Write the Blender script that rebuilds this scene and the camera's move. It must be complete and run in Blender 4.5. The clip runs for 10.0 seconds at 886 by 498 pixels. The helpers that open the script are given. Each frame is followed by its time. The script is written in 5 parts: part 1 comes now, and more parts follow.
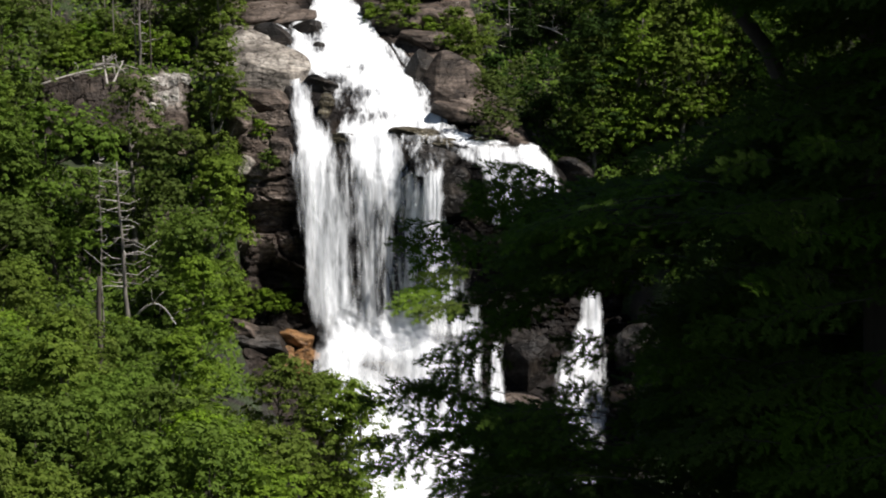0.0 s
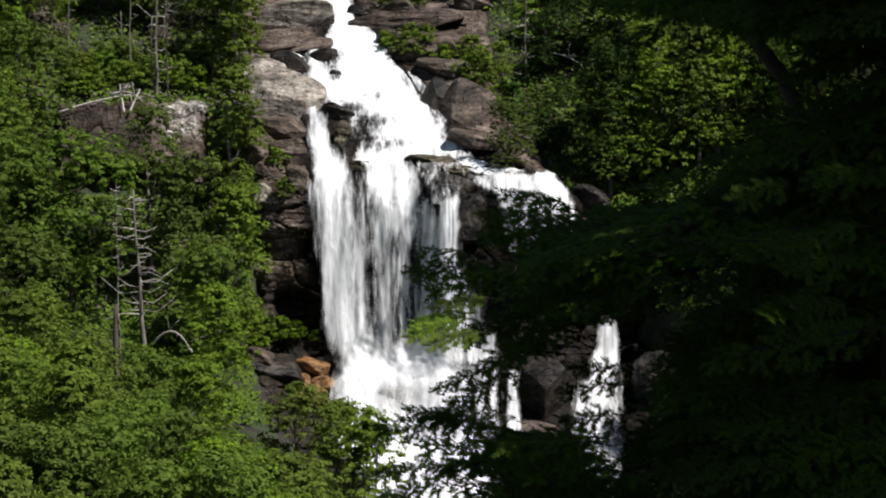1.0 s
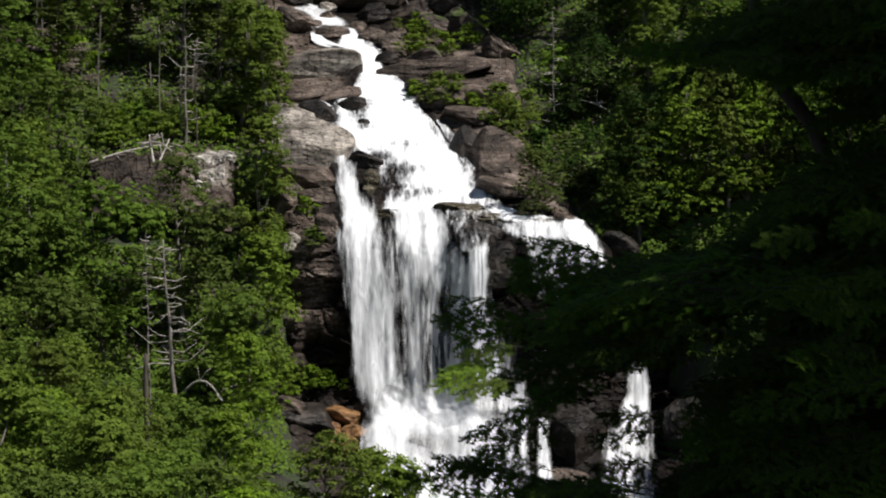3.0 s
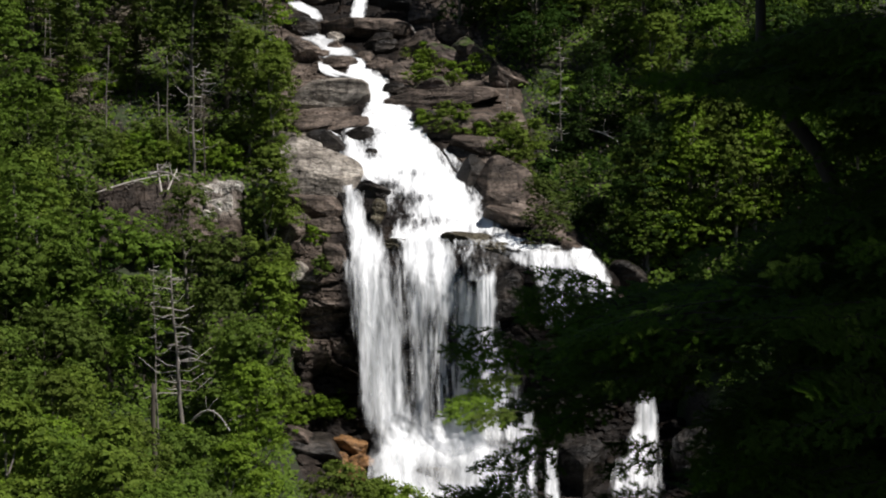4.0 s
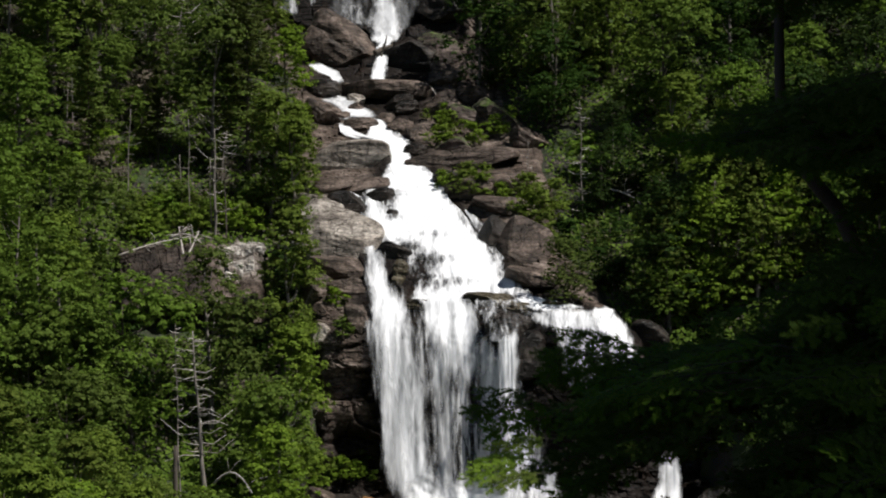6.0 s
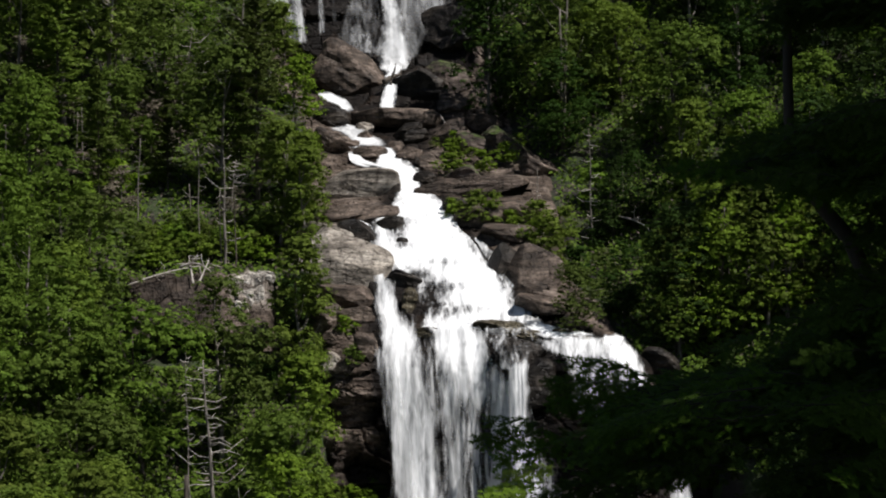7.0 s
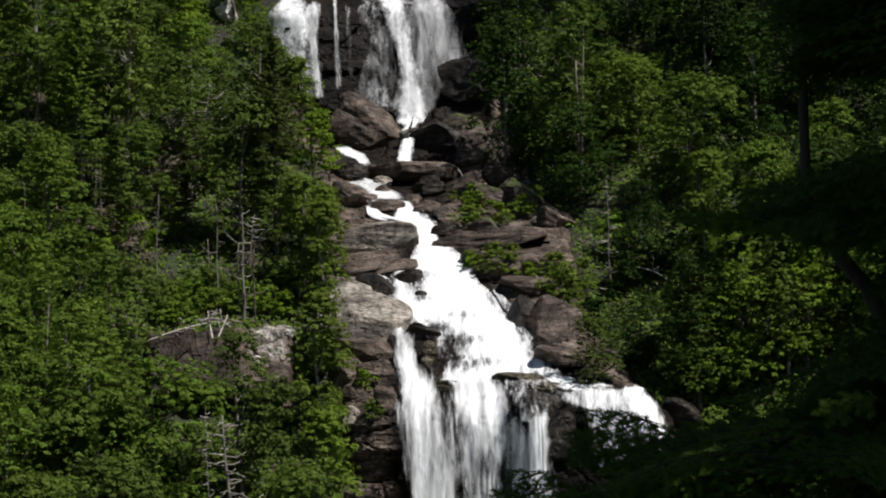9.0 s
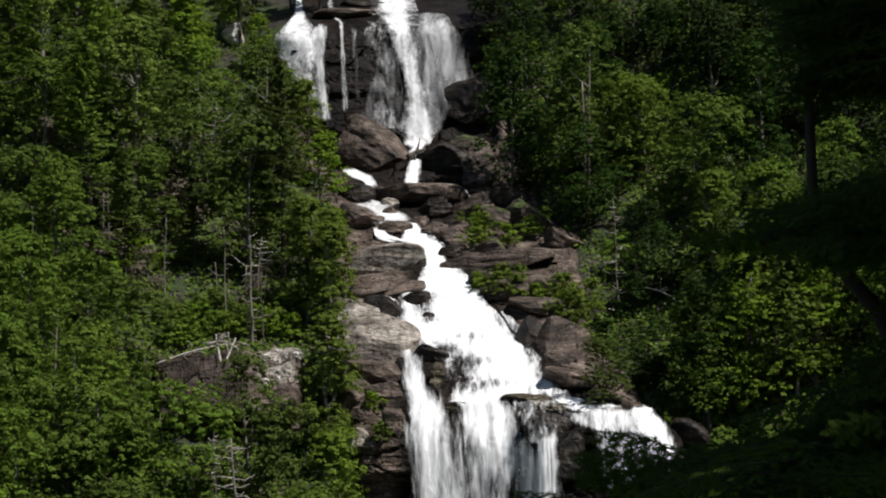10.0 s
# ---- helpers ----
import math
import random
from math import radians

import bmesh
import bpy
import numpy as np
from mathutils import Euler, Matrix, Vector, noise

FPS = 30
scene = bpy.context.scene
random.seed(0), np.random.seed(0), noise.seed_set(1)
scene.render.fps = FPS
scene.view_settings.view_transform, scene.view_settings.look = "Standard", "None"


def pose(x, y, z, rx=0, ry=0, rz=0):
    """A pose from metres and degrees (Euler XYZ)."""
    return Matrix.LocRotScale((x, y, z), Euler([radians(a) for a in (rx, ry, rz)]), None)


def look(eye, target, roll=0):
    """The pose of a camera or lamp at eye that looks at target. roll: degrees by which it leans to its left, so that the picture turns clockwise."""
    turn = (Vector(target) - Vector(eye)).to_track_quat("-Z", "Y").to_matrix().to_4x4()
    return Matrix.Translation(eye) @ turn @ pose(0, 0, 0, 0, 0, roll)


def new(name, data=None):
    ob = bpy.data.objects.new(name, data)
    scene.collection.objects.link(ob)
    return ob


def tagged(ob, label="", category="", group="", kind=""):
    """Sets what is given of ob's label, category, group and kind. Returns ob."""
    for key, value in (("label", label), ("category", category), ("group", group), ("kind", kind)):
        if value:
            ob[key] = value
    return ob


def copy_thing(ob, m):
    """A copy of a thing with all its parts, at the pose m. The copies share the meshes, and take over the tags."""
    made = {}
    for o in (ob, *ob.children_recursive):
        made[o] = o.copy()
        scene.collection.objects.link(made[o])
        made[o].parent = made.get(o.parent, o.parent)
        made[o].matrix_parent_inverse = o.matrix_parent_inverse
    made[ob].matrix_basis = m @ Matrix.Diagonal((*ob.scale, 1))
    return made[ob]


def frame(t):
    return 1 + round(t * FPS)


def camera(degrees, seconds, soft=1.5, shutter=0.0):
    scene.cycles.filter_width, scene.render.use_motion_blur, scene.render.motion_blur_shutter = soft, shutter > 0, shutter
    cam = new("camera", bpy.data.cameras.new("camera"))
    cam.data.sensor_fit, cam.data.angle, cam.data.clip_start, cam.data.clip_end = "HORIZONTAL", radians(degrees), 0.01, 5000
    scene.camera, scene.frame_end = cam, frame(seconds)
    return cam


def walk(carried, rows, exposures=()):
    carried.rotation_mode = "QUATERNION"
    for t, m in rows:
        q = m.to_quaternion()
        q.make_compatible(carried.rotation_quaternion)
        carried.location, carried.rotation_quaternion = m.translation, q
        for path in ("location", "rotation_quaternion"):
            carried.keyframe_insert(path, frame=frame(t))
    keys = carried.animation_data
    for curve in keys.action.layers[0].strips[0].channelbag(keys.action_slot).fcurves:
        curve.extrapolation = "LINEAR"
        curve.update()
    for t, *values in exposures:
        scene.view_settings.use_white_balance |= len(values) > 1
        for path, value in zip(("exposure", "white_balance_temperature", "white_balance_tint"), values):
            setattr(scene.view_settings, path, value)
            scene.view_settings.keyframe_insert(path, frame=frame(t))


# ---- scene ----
# ---- camera ----
LENS = 25.0
EYE, TILT = 1.6, -2.0
cam = camera(LENS, 10.0, soft=2.0)
# seconds, yaw, pitch, roll of a camera turned by hand, which drifts two centimetres as it tilts
ROWS = [
    (0.0, 0.0, 0.0, 0.0), (0.5, 0.228, 0.434, -0.05), (1.0, 0.465, 0.787, 0.043), (1.5, 0.765, 1.186, 0.081),
    (2.0, 1.016, 1.504, 0.239), (2.5, 1.196, 1.803, 0.36), (4.0, 1.534, 3.001, 0.449), (4.5, 1.722, 3.449, 0.538),
    (5.0, 1.904, 3.9, 0.543), (5.5, 2.019, 4.339, 0.614), (7.0, 2.473, 5.549, 0.975), (7.5, 2.58, 5.996, 0.994),
    (8.0, 2.68, 6.386, 1.095), (8.5, 2.838, 6.744, 1.277), (9.0, 3.063, 7.075, 1.496), (9.5, 3.196, 7.361, 1.651),
    (10.0, 3.322, 7.698, 1.796),
]
EXPOSURE = 0.17
walk(cam, [(t, pose(0.0013 * t, 0, EYE + 0.0019 * t, TILT, 0, 0) @ pose(0, 0, 0, 90 + pitch, roll, yaw)) for t, yaw, pitch, roll in ROWS],
     [(0.0, EXPOSURE + 0.16), (2.5, EXPOSURE + 0.07), (4.0, EXPOSURE - 0.06), (7.0, EXPOSURE - 0.12), (10.0, EXPOSURE - 0.08)])

# ---- world and sun ----
SUN_TO = Vector((0.48, -0.24, 0.84)).normalized()
world = bpy.data.worlds.new("sky")
scene.world = world
world.use_nodes = True
wn = world.node_tree.nodes
sky = wn.new("ShaderNodeTexSky")
sky.sky_type, sky.sun_disc = "NISHITA", False
sky.sun_elevation = math.asin(SUN_TO.z)
sky.sun_rotation = math.atan2(SUN_TO.x, SUN_TO.y)
wn["Background"].inputs["Strength"].default_value = 0.04
world.node_tree.links.new(sky.outputs["Color"], wn["Background"].inputs["Color"])
sun_data = bpy.data.lights.new("sun", "SUN")
sun_data.energy, sun_data.angle, sun_data.color = 5.0, radians(0.53), (1.0, 0.96, 0.92)
sun = new("sun", sun_data)
sun.matrix_world = look((0, 0, 300), Vector((0, 0, 300)) - SUN_TO)

# ---- chart ----
# Places on the hillside are given as chart units from the lookout (a to the right, b down; one unit is y / FOCAL metres
# at y metres ahead), with the distance y ahead.
FOCAL = 784 / math.tan(radians(LENS / 2))
CT, ST = math.cos(radians(TILT)), math.sin(radians(TILT))


def at(a, b, y):
    dx, dz = (np.asarray(a, float) - 784) / FOCAL, (441 - np.asarray(b, float)) / FOCAL
    fwd = CT - ST * dz
    y = np.asarray(y, float) + 0 * dx + 0 * dz
    return np.stack([dx / fwd * y, y, EYE + (ST + CT * dz) / fwd * y], -1)


def smooth(e0, e1, x):
    t = np.clip((x - e0) / (e1 - e0), 0, 1)
    return t * t * (3 - 2 * t)


def fbm(x, y, seed=0, octaves=4, ridged=False):
    """Layered value noise, about -1 to 1."""
    x, y = np.broadcast_arrays(np.asarray(x, float), np.asarray(y, float))
    table = np.random.RandomState(seed).rand(256, 256) * 2 - 1
    out, amp, total = np.zeros(x.shape), 1.0, 0.0
    for k in range(octaves):
        fx, fy = x * 2 ** k + 17.3 * k, y * 2 ** k + 41.7 * k
        ix, iy = np.floor(fx).astype(int), np.floor(fy).astype(int)
        tx, ty = fx - ix, fy - iy
        tx, ty = tx * tx * (3 - 2 * tx), ty * ty * (3 - 2 * ty)
        ix0, ix1, iy0, iy1 = ix % 256, (ix + 1) % 256, iy % 256, (iy + 1) % 256
        v = (table[ix0, iy0] * (1 - tx) + table[ix1, iy0] * tx) * (1 - ty) + (table[ix0, iy1] * (1 - tx) + table[ix1, iy1] * tx) * ty
        if ridged:
            v = 1 - 2 * np.abs(v)
        out, total, amp = out + v * amp, total + amp, amp * 0.5
    return out / total


FALL_B = (-900, -500, -470, -455, -235, -160, -60, 0, 30, 130, 225, 262, 300, 340, 590, 650, 760, 900, 1150)
FALL_Y = (300, 240, 231, 226, 221, 214, 200, 187, 181, 172, 164.5, 162, 160.5, 160, 158.5, 155, 148, 138, 112)
LEFT_B = (-900, -480, -230, 0, 130, 250, 600, 900, 1150)
LEFT_Y = (320, 238, 212, 187, 176, 168, 148, 126, 104)
RIGHT_B = (-900, -480, -230, 0, 240, 300, 600, 900, 1150)
RIGHT_Y = (300, 234, 214, 190, 170, 164, 153, 136, 110)
# banks of the stream: the rocky bed lies between them
BANK_B = (-900, -480, -230, -100, -20, 60, 150, 300, 450, 560, 700, 900, 1150)
BANK_L = (280, 280, 340, 415, 410, 390, 400, 420, 445, 400, 470, 560, 560)
BANK_R = (725, 730, 725, 775, 835, 845, 850, 1000, 1100, 1120, 1130, 1130, 1130)


def eased(b, kb, ky, soft=22.0):
    """The profile through the knots, rounded over its corners."""
    return sum(w * np.interp(b + soft * o, kb, ky) for o, w in ((-1, 0.15), (-0.5, 0.22), (0, 0.26), (0.5, 0.22), (1, 0.15)))


def bed_mask(a, b):
    """1 on the rocky bed of the falls, 0 on the wooded slopes."""
    wob = 18 * fbm(a / 60, b / 60, 5, 2)
    left, right = np.interp(b, BANK_B, BANK_L), np.interp(b, BANK_B, BANK_R)
    return smooth(left - 25, left + 15, a + wob) * (1 - smooth(right - 15, right + 25, a + wob))


def base_y(a, b):
    a, b = np.broadcast_arrays(np.asarray(a, float), np.asarray(b, float))
    left, right = np.interp(b, BANK_B, BANK_L), np.interp(b, BANK_B, BANK_R)
    wl, wr = 1 - smooth(left - 70, left + 50, a), smooth(right - 60, right + 80, a)
    y = eased(b, FALL_B, FALL_Y) * (1 - wl - wr) + eased(b, LEFT_B, LEFT_Y, 40) * wl + eased(b, RIGHT_B, RIGHT_Y, 40) * wr
    y = y - wl * np.clip((left - a) * 0.016, 0, 22) - wr * np.clip((a - right) * 0.02, 0, 26)
    # the face right of the main drop stands further forward, with a shelf on top
    bulge = smooth(690, 760, a) * (1 - smooth(960, 1060, a)) * smooth(225, 300, b) * (1 - smooth(620, 780, b))
    y = y - 2.2 * bulge
    # the undercut left of the main drop
    y = y + 2.5 * smooth(440, 470, a) * (1 - smooth(515, 540, a)) * smooth(430, 480, b) * (1 - smooth(520, 570, b))
    return y


def facets(x, y, seed, tilt=0.8):
    """Heights of a surface broken into flat tilted blocks, about -1 to 1, and the nearness to a joint."""
    x, y = np.broadcast_arrays(np.asarray(x, float), np.asarray(y, float))
    r = np.random.RandomState(seed)
    jx, jy, h, gx, gy = r.rand(64, 64), r.rand(64, 64), r.rand(64, 64) * 2 - 1, r.normal(size=(64, 64)) * tilt, r.normal(size=(64, 64)) * tilt
    ix, iy = np.floor(x).astype(int), np.floor(y).astype(int)
    best, second, out = np.full(x.shape, 9.0), np.full(x.shape, 9.0), np.zeros(x.shape)
    for ox in (-1, 0, 1):
        for oy in (-1, 0, 1):
            cx, cy = (ix + ox) % 64, (iy + oy) % 64
            dx, dy = x - (ix + ox + jx[cx, cy]), y - (iy + oy + jy[cx, cy])
            d = dx * dx + dy * dy
            near = d < best
            second = np.where(near, best, np.minimum(second, d))
            out = np.where(near, h[cx, cy] + gx[cx, cy] * dx + gy[cx, cy] * dy, out)
            best = np.where(near, d, best)
    return out, 1 - smooth(0.0, 0.10, np.sqrt(second) - np.sqrt(best))


def cliff_step(a, b):
    """The bare cliff band in the woods: how far its foot is set back under its top."""
    return smooth(60, 90, a) * (1 - smooth(320, 350, a)) * smooth(136, 150, b + 6 * fbm(a / 30, 0 * a, 8, 2)) * (1 - smooth(240, 330, b))


def ground_y(a, b):
    a, b = np.broadcast_arrays(np.asarray(a, float), np.asarray(b, float))
    u, v = a / 22, b / 22
    slope = fbm(u * 0.12, v * 0.12, 24, 4) * 1.6 + fbm(u * 0.6, v * 0.6, 25, 3) * 0.35
    return base_y(a, b) - (1 - bed_mask(a, b)) * slope + 1.6 * bed_mask(a, b) + 3.0 * cliff_step(a, b)


# edges of the running water, from the boulder stream to the foot of the falls
WET_B = (-480, -230, -60, 0, 40, 100, 160, 240, 300, 330, 450, 600, 720, 900)
WET_L = (330, 400, 500, 540, 505, 510, 508, 506, 508, 512, 530, 552, 548, 600)
WET_R = (700, 690, 590, 640, 670, 715, 760, 880, 1000, 1000, 830, 900, 1080, 1080)


def wetness(a, b, soft=26.0):
    a = a + 10 * fbm(a / 25, b / 25, 6, 3)
    l, r = np.interp(b, WET_B, WET_L), np.interp(b, WET_B, WET_R)
    return smooth(l - soft, l + 4, a) * (1 - smooth(r - 4, r + soft, a))


def rock_y(a, b):
    """The bare rock of the falls, broken into ledges and blocks."""
    a, b = np.broadcast_arrays(np.asarray(a, float), np.asarray(b, float))
    u, v = a / 22, b / 22
    wu, wv = u + 0.5 * fbm(u * 0.4, v * 0.4, 31, 3), v + 0.5 * fbm(u * 0.4, v * 0.4, 32, 3)
    f1, j1 = facets(wu * 0.22, wv * 0.42, 33)
    f2, j2 = facets(wu * 0.7, wv * 1.3, 34)
    steep = smooth(250, 300, b) * (1 - smooth(700, 800, b)) + 0.5 * smooth(-480, -460, b) * (1 - smooth(-240, -200, b))
    strata = fbm(u * 0.08, v * 0.8, 35, 4, True)
    rough = 0.75 * f1 + 0.22 * f2 - 0.4 * j1 - 0.15 * j2 + (0.2 + 0.35 * steep) * strata + 0.12 * fbm(u * 2.2, v * 2.8, 36, 4)
    return base_y(a, b) - rough * (1 - 0.55 * wetness(a, b, 10.0)) + 3.0 * (1 - bed_mask(a, b))


# ---- materials ----
def material(name):
    m = bpy.data.materials.new(name)
    m.use_nodes = True
    nt = m.node_tree
    return m, nt, nt.nodes["Principled BSDF"], nt.nodes["Material Output"]


def add(nt, kind, **values):
    n = nt.nodes.new(kind)
    for key, value in values.items():
        n.inputs[key.replace("_", " ")].default_value = value
    return n


def ramp(nt, source, *stops):
    n = nt.nodes.new("ShaderNodeValToRGB")
    while len(n.color_ramp.elements) < len(stops):
        n.color_ramp.elements.new(0.5)
    for e, (p, col) in zip(n.color_ramp.elements, stops):
        e.position, e.color = p, (*col, 1) if len(col) == 3 else col
    nt.links.new(source, n.inputs["Fac"])
    return n


def mix(nt, fac, one, two, blend="MIX"):
    n = nt.nodes.new("ShaderNodeMix")
    n.data_type, n.blend_type = "RGBA", blend
    for value, sock in ((fac, n.inputs[0]), (one, n.inputs[6]), (two, n.inputs[7])):
        if isinstance(value, bpy.types.NodeSocket):
            nt.links.new(value, sock)
        else:
            sock.default_value = value if isinstance(value, (int, float)) else (*value, 1)
    return n.outputs[2]


def noise_at(nt, scale, detail=6.0, stretch=None, coords="Object", rough=0.6):
    tc = nt.nodes.new("ShaderNodeTexCoord")
    n = add(nt, "ShaderNodeTexNoise", Scale=scale, Detail=detail, Roughness=rough)
    src = tc.outputs[coords]
    if stretch:
        mp = nt.nodes.new("ShaderNodeMapping")
        mp.inputs["Scale"].default_value = stretch
        nt.links.new(src, mp.inputs["Vector"])
        src = mp.outputs["Vector"]
    nt.links.new(src, n.inputs["Vector"])
    return n.outputs["Fac"]


def bump(nt, bsdf, height, strength, distance):
    b = add(nt, "ShaderNodeBump", Strength=strength, Distance=distance)
    nt.links.new(height, b.inputs["Height"])
    nt.links.new(b.outputs["Normal"], bsdf.inputs["Normal"])


def warped(nt, stretch, amount=0.5, wave=0.8, turn=(0, 0, 0)):
    """Object coordinates, stretched, turned and pulled about by noise."""
    tc = nt.nodes.new("ShaderNodeTexCoord")
    n = add(nt, "ShaderNodeTexNoise", Scale=wave, Detail=4.0)
    nt.links.new(tc.outputs["Object"], n.inputs["Vector"])
    k = nt.nodes.new("ShaderNodeVectorMath")
    k.operation = "SCALE"
    k.inputs["Scale"].default_value = amount
    nt.links.new(n.outputs["Color"], k.inputs[0])
    a = nt.nodes.new("ShaderNodeVectorMath")
    nt.links.new(tc.outputs["Object"], a.inputs[0])
    nt.links.new(k.outputs[0], a.inputs[1])
    mp = nt.nodes.new("ShaderNodeMapping")
    mp.inputs["Scale"].default_value = stretch
    mp.inputs["Rotation"].default_value = [radians(q) for q in turn]
    nt.links.new(a.outputs[0], mp.inputs["Vector"])
    return mp.outputs["Vector"]


def rock_colour(nt, dark, mid, light):
    """Mottled rock with tilted grain, dark cracks and water streaks: its colour and its relief."""
    big = noise_at(nt, 0.35, 5.0, (1, 1, 2.2))
    fine = noise_at(nt, 3.5, 8.0, (1, 1, 1.6), rough=0.7)
    c1 = ramp(nt, big, (0.32, dark), (0.5, mid), (0.66, light)).outputs["Color"]
    c2 = ramp(nt, fine, (0.28, (0.3, 0.3, 0.3)), (0.62, (1.3, 1.27, 1.22))).outputs["Color"]
    col = mix(nt, 0.9, c1, c2, "MULTIPLY")
    grain = add(nt, "ShaderNodeTexNoise", Scale=1.0, Detail=6.0, Roughness=0.65)
    nt.links.new(warped(nt, (0.35, 0.5, 4.5), 0.5, 0.5, (0, 14, 0)), grain.inputs["Vector"])
    bands = ramp(nt, grain.outputs["Fac"], (0.34, (0.35, 0.34, 0.33)), (0.5, (1, 1, 1)), (0.66, (1.25, 1.22, 1.18))).outputs["Color"]
    col = mix(nt, 0.8, col, bands, "MULTIPLY")
    crack = add(nt, "ShaderNodeTexNoise", Scale=1.0, Detail=3.0, Roughness=0.55)
    nt.links.new(warped(nt, (0.22, 0.4, 0.75), 0.4, 0.9, (0, 16, 0)), crack.inputs["Vector"])
    lines = ramp(nt, crack.outputs["Fac"], (0.468, (1, 1, 1)), (0.477, (0.25, 0.24, 0.24)), (0.486, (1, 1, 1)), (0.566, (1, 1, 1)), (0.573, (0.35, 0.33, 0.32)), (0.58, (1, 1, 1))).outputs["Color"]
    col = mix(nt, 0.8, col, lines, "MULTIPLY")
    streak = ramp(nt, noise_at(nt, 1.2, 5.0, (1.6, 1.6, 0.12)), (0.5, (1, 1, 1)), (0.64, (0.4, 0.38, 0.38))).outputs["Color"]
    relief = mix(nt, 0.5, mix(nt, 0.5, fine, grain.outputs["Fac"]), lines)
    return mix(nt, 0.75, col, streak, "MULTIPLY"), relief


def rock_material(name, dark, mid, light, roughness=0.8, moss=0.0, rust=0.0):
    m, nt, p, out = material(name)
    col, fine = rock_colour(nt, dark, mid, light)
    if rust:
        r = ramp(nt, noise_at(nt, 1.5, 5.0, (1, 1, 1.8)), (0.42, (0, 0, 0)), (0.52, (rust, rust, rust))).outputs["Color"]
        col = mix(nt, r, col, mix(nt, 0.45, (0.33, 0.17, 0.065), col))
    if moss:
        geo = nt.nodes.new("ShaderNodeNewGeometry")
        sep = nt.nodes.new("ShaderNodeSeparateXYZ")
        nt.links.new(geo.outputs["Normal"], sep.inputs[0])
        up = ramp(nt, sep.outputs["Z"], (0.45, (0, 0, 0)), (0.8, (1, 1, 1))).outputs["Color"]
        pat = ramp(nt, noise_at(nt, 0.9, 5.0), (0.5 - 0.2 * moss, (0, 0, 0)), (0.62, (1, 1, 1))).outputs["Color"]
        col = mix(nt, mix(nt, 1.0, up, pat, "MULTIPLY"), col, (0.06, 0.10, 0.015))
    nt.links.new(col, p.inputs["Base Color"])
    p.inputs["Roughness"].default_value = roughness
    p.inputs["Specular IOR Level"].default_value = 0.22
    bump(nt, p, fine, 1.0, 0.3)
    return m


ROCK_DRY = rock_material("grey_granite", (0.12, 0.105, 0.09), (0.31, 0.28, 0.245), (0.52, 0.48, 0.43), 0.75)
ROCK_BROWN = rock_material("brown_gneiss", (0.034, 0.027, 0.022), (0.105, 0.082, 0.067), (0.24, 0.19, 0.16), 0.6)
# Wet rock; on boulders in shade its near-black stands in for the shade.
ROCK_WET_SHADED = rock_material("wet_and_shaded_rock", (0.010, 0.009, 0.008), (0.028, 0.024, 0.021), (0.07, 0.058, 0.048), 0.45)
ROCK_MOSSY = rock_material("mossy_rock", (0.045, 0.036, 0.03), (0.10, 0.08, 0.07), (0.18, 0.145, 0.13), 0.75, moss=0.6)
ROCK_ORANGE = rock_material("orange_iron_rock", (0.03, 0.02, 0.015), (0.16, 0.09, 0.045), (0.34, 0.2, 0.1), 0.5, rust=1.0)
ROCK_PALE = rock_material("pale_rock", (0.3, 0.27, 0.24), (0.58, 0.55, 0.51), (0.8, 0.78, 0.75), 0.8)
ROCK_OLIVE = rock_material("olive_wet_rock", (0.028, 0.025, 0.016), (0.085, 0.072, 0.046), (0.17, 0.15, 0.105), 0.4)


def ground_material():
    m, nt, p, out = material("slope_soil_and_litter")
    fine = noise_at(nt, 2.5, 8.0, rough=0.7)
    soil = ramp(nt, noise_at(nt, 0.7, 7.0), (0.3, (0.008, 0.006, 0.004)), (0.55, (0.022, 0.017, 0.011)), (0.78, (0.07, 0.056, 0.04))).outputs["Color"]
    herb = ramp(nt, noise_at(nt, 0.35, 7.0), (0.44, (0, 0, 0)), (0.58, (1, 1, 1))).outputs["Color"]
    green = ramp(nt, fine, (0.3, (0.008, 0.014, 0.003)), (0.7, (0.04, 0.068, 0.011))).outputs["Color"]
    nt.links.new(mix(nt, herb, soil, green), p.inputs["Base Color"])
    p.inputs["Roughness"].default_value = 0.85
    bump(nt, p, fine, 1.0, 0.25)
    return m


